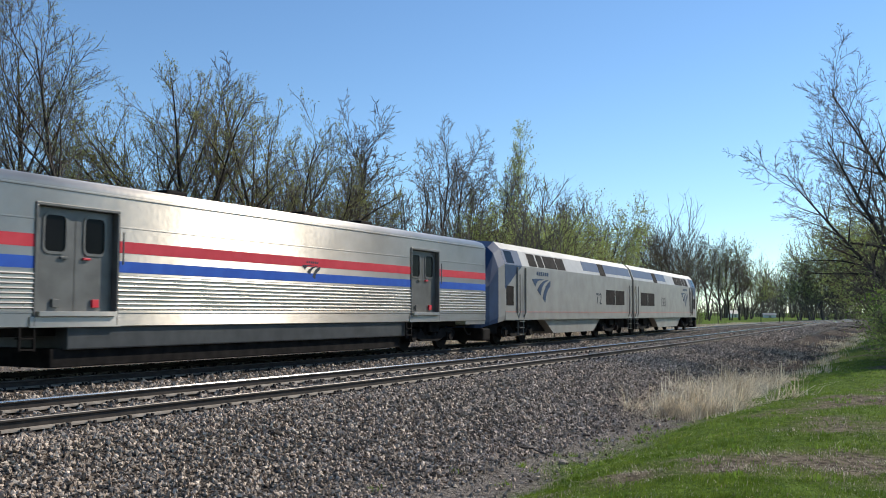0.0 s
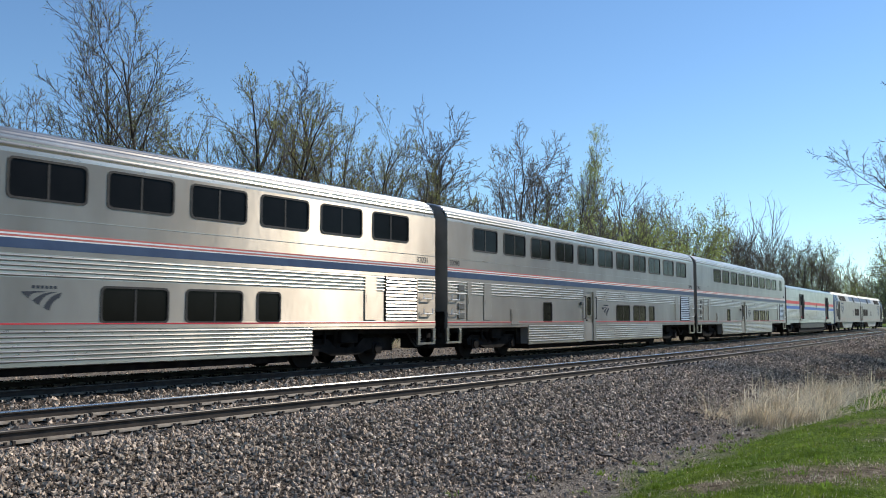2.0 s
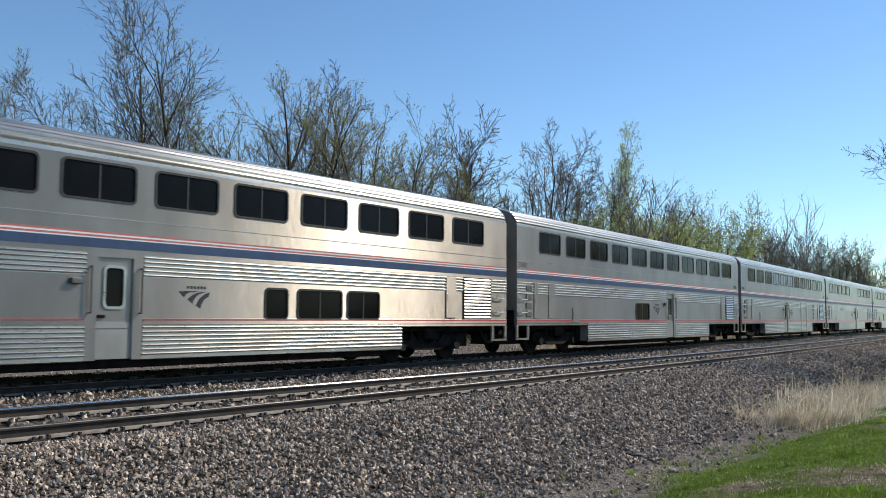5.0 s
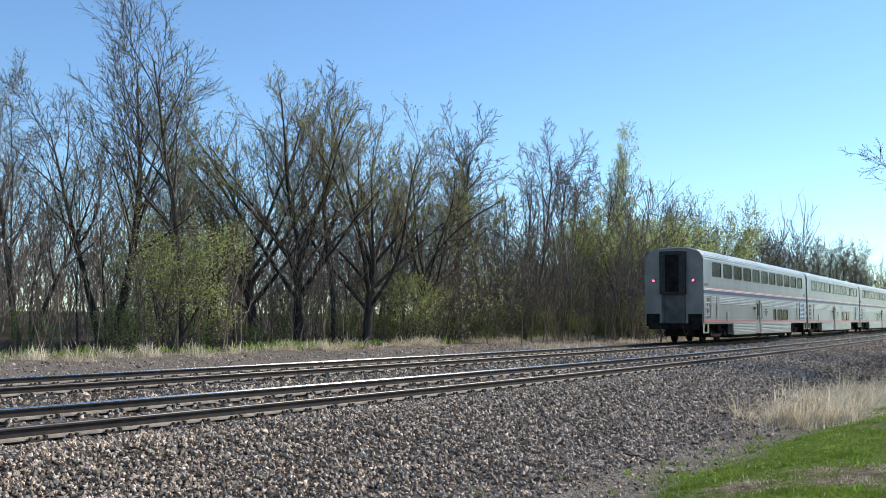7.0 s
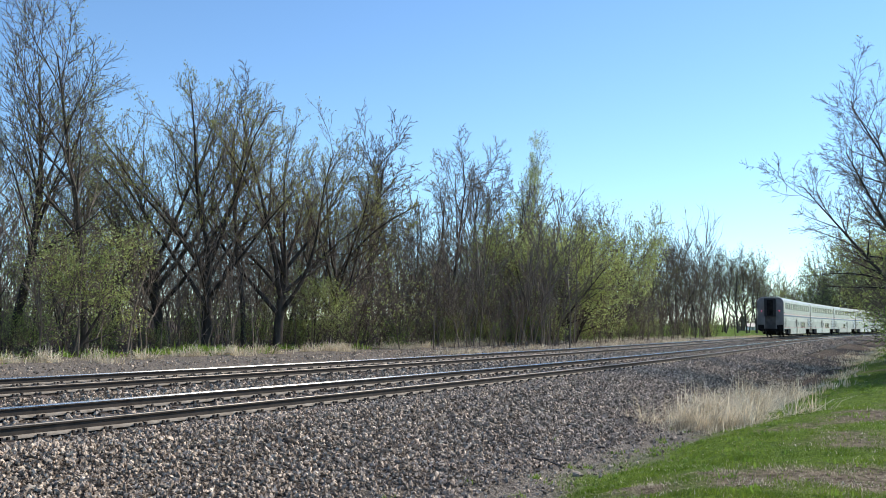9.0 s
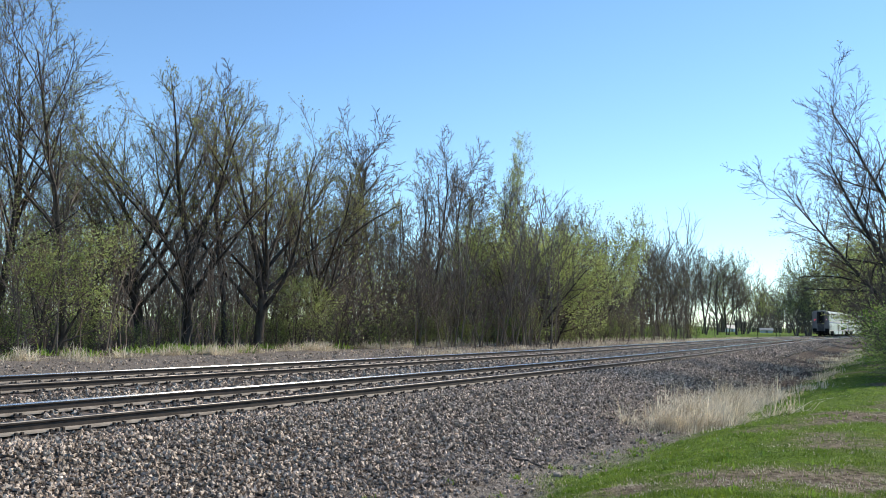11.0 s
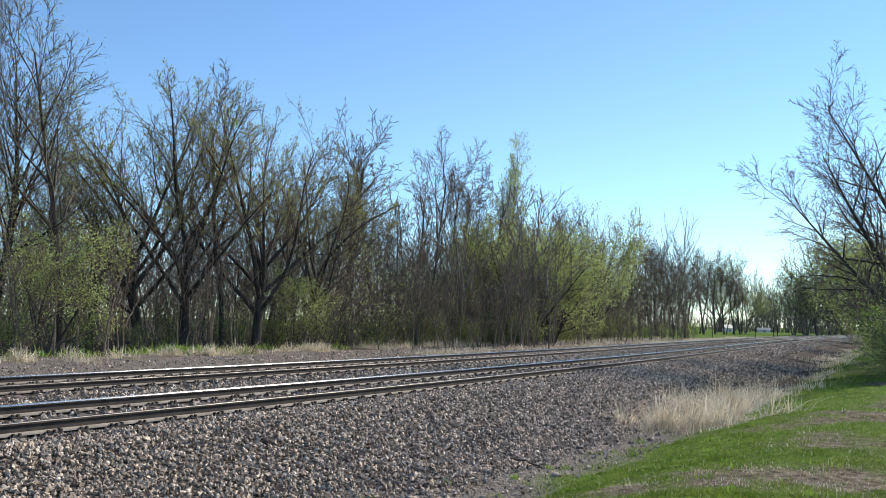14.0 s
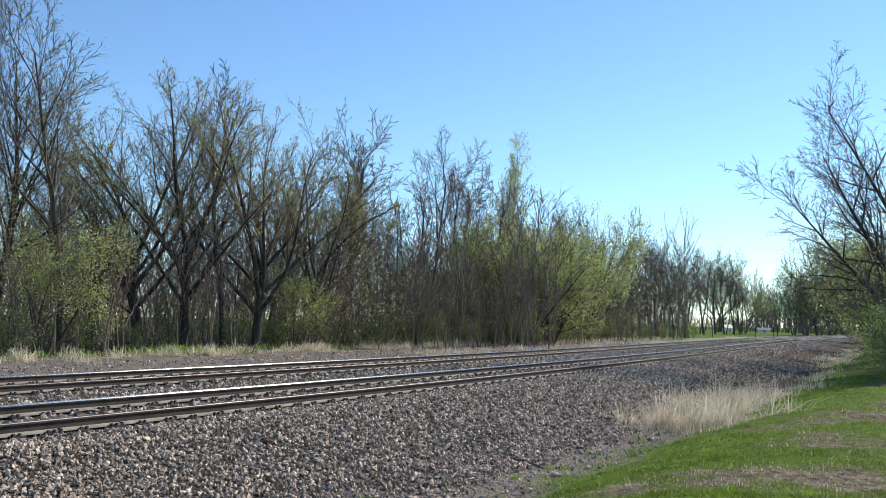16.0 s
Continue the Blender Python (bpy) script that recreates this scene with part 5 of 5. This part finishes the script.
for k, (s_, n_, ln, turn) in enumerate(((13.0, 5.0, 1.5, 50), (15.2, 5.2, 1.1, 35), (9.0, 5.6, 1.3, 60), (19.5, 4.3, 1.2, 20))):
    bm = bmesh.new()
    pts = [(-ln / 2 + ln * i / 6, 0.05 * math.sin(2.1 * i + k), 0.03 + 0.02 * math.sin(1.3 * i)) for i in range(7)]
    for p, q in zip(pts, pts[1:]):
        tube(bm, p, q, 0.016, 6)
    ob = part("stick", bm, BARK)
    tagged(ob, "thin dead stick lying on the dirt", "stick")
    ob.matrix_basis = lie(s_, n_, surface(s_, n_, *at(s_, n_)[:2]) + 0.02) @ pose(0, 0, 0, 0, 0, turn)


# ---- loose stones and grasses ----
def scatter_stones():
    r = random.Random(5)
    base = []
    for k in range(8):
        pts = [(1, 0, 0), (-1, 0, 0), (0, 1, 0), (0, -1, 0), (0, 0, 1), (0, 0, -1)]
        pts = [Vector((x * r.uniform(0.5, 0.85) + r.uniform(-0.22, 0.22), y * r.uniform(0.4, 0.65) + r.uniform(-0.22, 0.22), z * r.uniform(0.35, 0.55) + r.uniform(-0.15, 0.15))) for x, y, z in pts]
        base.append((pts, [(0, 2, 4), (2, 1, 4), (1, 3, 4), (3, 0, 4), (2, 0, 5), (1, 2, 5), (3, 1, 5), (0, 3, 5)]))
    V, Fc = [], []

    def add(s, n, size, sink=0.25):
        vs, fs = base[r.randrange(8)]
        x, y, _ = at(s, n)
        z = surface(s, n, x, y) + size * (0.5 - sink) + r.uniform(-0.01, 0.015)
        q = Euler((r.uniform(0, 6.28), r.uniform(0, 6.28), r.uniform(0, 6.28))).to_matrix()
        k = len(V)
        for v in vs:
            w = q @ v * size
            V.append((x + w.x, y + w.y, z + w.z))
        Fc.extend([[k + i for i in f] for f in fs])
    # shoulder towards the camera
    for _ in range(60000):
        s = 3 + 57 * r.random() ** 1.9
        n = r.uniform(0.95, 5.4) if r.random() < 0.9 else r.uniform(4.8, 6.6)
        if n > 4.4 and r.random() < (n - 4.4) * 0.42 or s > 26 and n > 3.2 and r.random() < 0.75:
            continue
        add(s, n, (0.027 + 0.027 * r.random()) * (1 + s / 44))
    # between and beside the rails
    for _ in range(26000):
        s = 2 + 85 * r.random() ** 1.5
        n = r.choice((r.uniform(-0.62, 0.62), r.uniform(-5.0, -0.9), r.uniform(-4.9, -1.0), r.uniform(-6.5, -5.3), r.uniform(-9.0, -6.8), r.uniform(-16, -9)))
        add(s, n, (0.038 + 0.036 * r.random()) * (1 + s / 70))
    # farther off, larger and sparser
    for _ in range(5000):
        add(r.uniform(58, 170), r.uniform(0.95, 3.2), 0.14 + 0.08 * r.random())
    ob = raw("ballast_stones", V, Fc, STONE)
    tagged(ob, "grey-brown crushed stone ballast along the tracks", "ballast", kind="stuff")


scatter_stones()


def clumps(seed, count, s0, s1, n0, nd, tight=0.25):
    """Tuft centres; returns a chooser of places round them."""
    r = random.Random(seed)
    cs = [(r.uniform(s0, s1), r.gauss(n0, nd)) for _ in range(count)]

    def place(q):
        s, n = q.choice(cs)
        return q.gauss(s, tight), q.gauss(n, tight)
    return place


def blades(name, count, place, height, mat, label, category, width=0.006, lean=0.35, seed=1, keep=None, widen=0.0, uneven=0.0):
    r = random.Random(seed)
    V, Fc = [], []
    for _ in range(count):
        s, n = place(r)
        x, y, _ = at(s, n)
        if keep and not keep(s, n, x, y, r):
            continue
        z = surface(s, n, x, y) - 0.02
        h = height * r.uniform(0.4, 1.25)
        if uneven:
            h *= max(0.25, 1 + uneven * (noise.noise((x * 1.6, y * 1.6, 3)) + 0.6 * noise.noise((x * 5, y * 5, 8))))
        a = r.uniform(0, 6.28)
        dx, dy = math.cos(a), math.sin(a)
        b = r.gauss(6 * noise.noise((x * 0.9, y * 0.9, 1)), 1.1)
        k = h * lean * abs(r.gauss(0, 0.6))
        lx, ly = math.cos(b) * k, math.sin(b) * k
        h = h / (1 + 0.35 * (k / h) ** 2)
        w = width * r.uniform(0.7, 1.4) * (1 + widen * s)
        k = len(V)
        V.extend(((x - dx * w, y - dy * w, z), (x + dx * w, y + dy * w, z), (x + lx * 0.35 + dx * w * 0.8, y + ly * 0.35 + dy * w * 0.8, z + h * 0.65), (x + lx * 0.35 - dx * w * 0.8, y + ly * 0.35 - dy * w * 0.8, z + h * 0.65), (x + lx, y + ly, z + h)))
        Fc.extend(((k, k + 1, k + 2, k + 3), (k + 3, k + 2, k + 4)))
    return tagged(raw(name, V, Fc, mat), label, category, kind="stuff")


def beside(x, y):
    """Metres along the line and to its right for a place."""
    i = int(np.argmin((TX - x) ** 2 + (TY - y) ** 2))
    c, q = math.cos(TH[i]), math.sin(TH[i])
    return SS[i] + (x - TX[i]) * q + (y - TY[i]) * c, (x - TX[i]) * c - (y - TY[i]) * q - APART


def bank(near, far, lo=5.6):
    """Chooser of places on the bank, thicker close by."""
    def place(r):
        while True:
            a, d = radians(r.uniform(1, 29)), 1 / r.uniform(1 / far, 1 / near)
            s, n = beside(d * math.sin(a), d * math.cos(a))
            if n > lo:
                return s, n
    return place


def turf(s, n, x, y, r):
    b, g, e, _d = zones(s, n, x, y)
    return r.random() < g * (1 - 0.9 * e) * (0.8 + 0.6 * noise.noise((x * 2.2, y * 2.2, 4)))


def dead(s, n, x, y, r):
    e = zones(s, n, x, y)[2]
    return r.random() < (0.45 if n < 6.6 else 0.12) + 0.8 * e * (0.6 + noise.noise((x * 2, y * 2, 6)))


DITCH = "tall dry straw-coloured grass in the ditch"
blades("dry_grass", 9500, clumps(8, 75, 19.2, 28.5, 5.95, 0.5, 0.22), 0.5, STRAW, DITCH, "dry grass", 0.007, 2.6, 2, uneven=1.3)
blades("dry_grass", 7000, clumps(28, 90, 18.3, 30, 6.0, 0.6, 0.25), 0.22, STRAW, "fallen dry grass matted in the ditch", "dry grass", 0.006, 3.5, 22, uneven=0.6)
blades("dry_grass", 9000, clumps(9, 64, 8, 60, -17.9, 0.5, 0.3), 0.46, STRAW, "dry straw-coloured grass along the gravel road", "dry grass", 0.011, 3.0, 3, uneven=0.9)
blades("dry_grass", 2200, clumps(39, 40, 60, 125, -17.6, 0.6, 0.4), 0.36, STRAW, "dry straw-coloured grass along the gravel road", "dry grass", 0.014, 1.4, 33, uneven=0.8)
blades("dry_grass", 3600, clumps(10, 70, 30, 110, 6.3, 0.8, 0.3), 0.24, STRAW, "dry weeds along the shaded ditch", "dry grass", 0.010, 0.9, 6, uneven=0.6)
blades("grass", 120000, bank(8.5, 42), 0.055, GRASSBLADE, "short green spring grass on the bank", "grass", 0.0022, 1.4, 4, turf, 0.09, 0.6)
blades("weeds", 5000, clumps(15, 190, 8, 30, 7.6, 1.6, 0.06), 0.09, DEEPLEAF, "taller green weeds on the bank", "weeds", 0.006, 1.6, 14, None, 0.03)
blades("dry_grass", 70000, bank(8.5, 36, 5.0), 0.05, STRAW, "short dead grass in worn patches", "dry grass", 0.0018, 3.2, 7, dead, 0.09, 0.5)
blades("dry_grass", 5000, clumps(12, 70, 40, 150, -12.2, 0.8, 0.5), 0.34, STRAW, "dry grass tufts close to the far rail", "dry grass", 0.010, 1.2, 13, uneven=0.7)
blades("undergrowth", 11000, clumps(41, 150, 10, 130, -20.4, 0.9, 0.55), 0.32, DEEPLEAF, "green leafy undergrowth along the wood", "undergrowth", 0.035, 2.2, 5, uneven=1.0)


def thicket(name, seed, count, n0, depth, tall, label, fine, first=8):
    """Thin leafless stems that fill the wood's lower storey."""
    w = Wood(seed)
    sp = spec(steps=(5, 2, 1), fine=fine, wob=(0.05, 0.1, 0.15), up=(0.03, 0.08, 0.05), kids=(7, 4), angle=(35, 40), ratio=(0.32, 0.5), start=(0.2, 0.2), taper=0.2)
    for _ in range(count):
        s, n = w.r.uniform(first, 126), n0 - depth * w.r.random() ** 1.2
        x, y, _z = at(s, n)
        w.limb(Vector((x, y, -0.4)), Vector((w.r.gauss(0, 0.17), w.r.gauss(0, 0.17), 1)), w.r.uniform(*tall), w.r.uniform(0.016, 0.04), 0, sp)
    V = [tuple(v) for v in w.thick[0]]
    k = len(V)
    V += [tuple(v) for v in w.thin[0]]
    Fc = w.thick[1] + [tuple(i + k for i in f) for f in w.thin[1]]
    tagged(raw(name, V, Fc, TWIG), label, "undergrowth", kind="stuff")


thicket("undergrowth", 77, 520, -20.5, 12, (2.5, 8.0), "tangled leafless brush under the trees", 0.0135)
thicket("undergrowth", 79, 230, -13.5, 8, (1.5, 6.0), "low leafless brush close to the track", 0.0135, 44)


def far_woods(name, seed, count, near, deep, az0, az1, tall, fine, label):
    """Leafless woods that close the view behind the trees and the field."""
    w = Wood(seed)
    sp = spec(steps=(4, 2, 1), fine=fine, wob=(0.04, 0.1, 0.15), up=(0.03, 0.08, 0.05), kids=(8, 4), angle=(38, 42), ratio=(0.38, 0.5), start=(0.2, 0.2), taper=0.3)
    for _ in range(count):
        a, d = radians(w.r.uniform(az0, az1)), near + deep * w.r.random()
        w.limb(Vector((d * math.sin(a), d * math.cos(a), -0.6)), Vector((w.r.gauss(0, 0.15), w.r.gauss(0, 0.15), 1)), w.r.uniform(*tall), fine * 2, 0, sp)
    V = [tuple(v) for v in w.thick[0]]
    k = len(V)
    V += [tuple(v) for v in w.thin[0]]
    # the pale bark puts distance haze into the woods' colour
    tagged(raw(name, V, w.thick[1] + [tuple(i + k for i in f) for f in w.thin[1]], PALETWIG), label, "woods", kind="stuff")


far_woods("woods", 81, 800, 60, 45, -40, 7, (3, 11), 0.023, "leafless woods deep behind the front trees")
far_woods("woods", 82, 190, 320, 50, 13, 24.0, (3.0, 6.0), 0.06, "distant leafless woods behind a green field")
far_woods("woods", 83, 190, 320, 60, 18.9, 24.4, (9, 17), 0.055, "taller distant woods at the line's end")
far_woods("woods", 84, 360, 130, 60, 2, 15.2, (6, 16), 0.024, "leafless woods behind the row of bare trees")


def motions():
    """The train runs away along the far track at about 35 m/s."""
    def front(t):
        return 3.662 + 34.9396 * t + 0.0585 * t * t + (0.9 if t < 0.75 else 0.0)
    for car, behind, turn in TRAIN:
        rows = []
        for k in range(33):
            t = k * 0.5
            s = front(t) - behind
            a, b = Vector(at(s + 9.0, -APART)), Vector(at(s - 9.0, -APART))
            c = (a + b) / 2
            d = a - b
            rows.append((t, pose(c.x, c.y, 0, 0, 0, math.degrees(math.atan2(d.y, d.x)) + turn)))
        walk(car, rows)


motions()
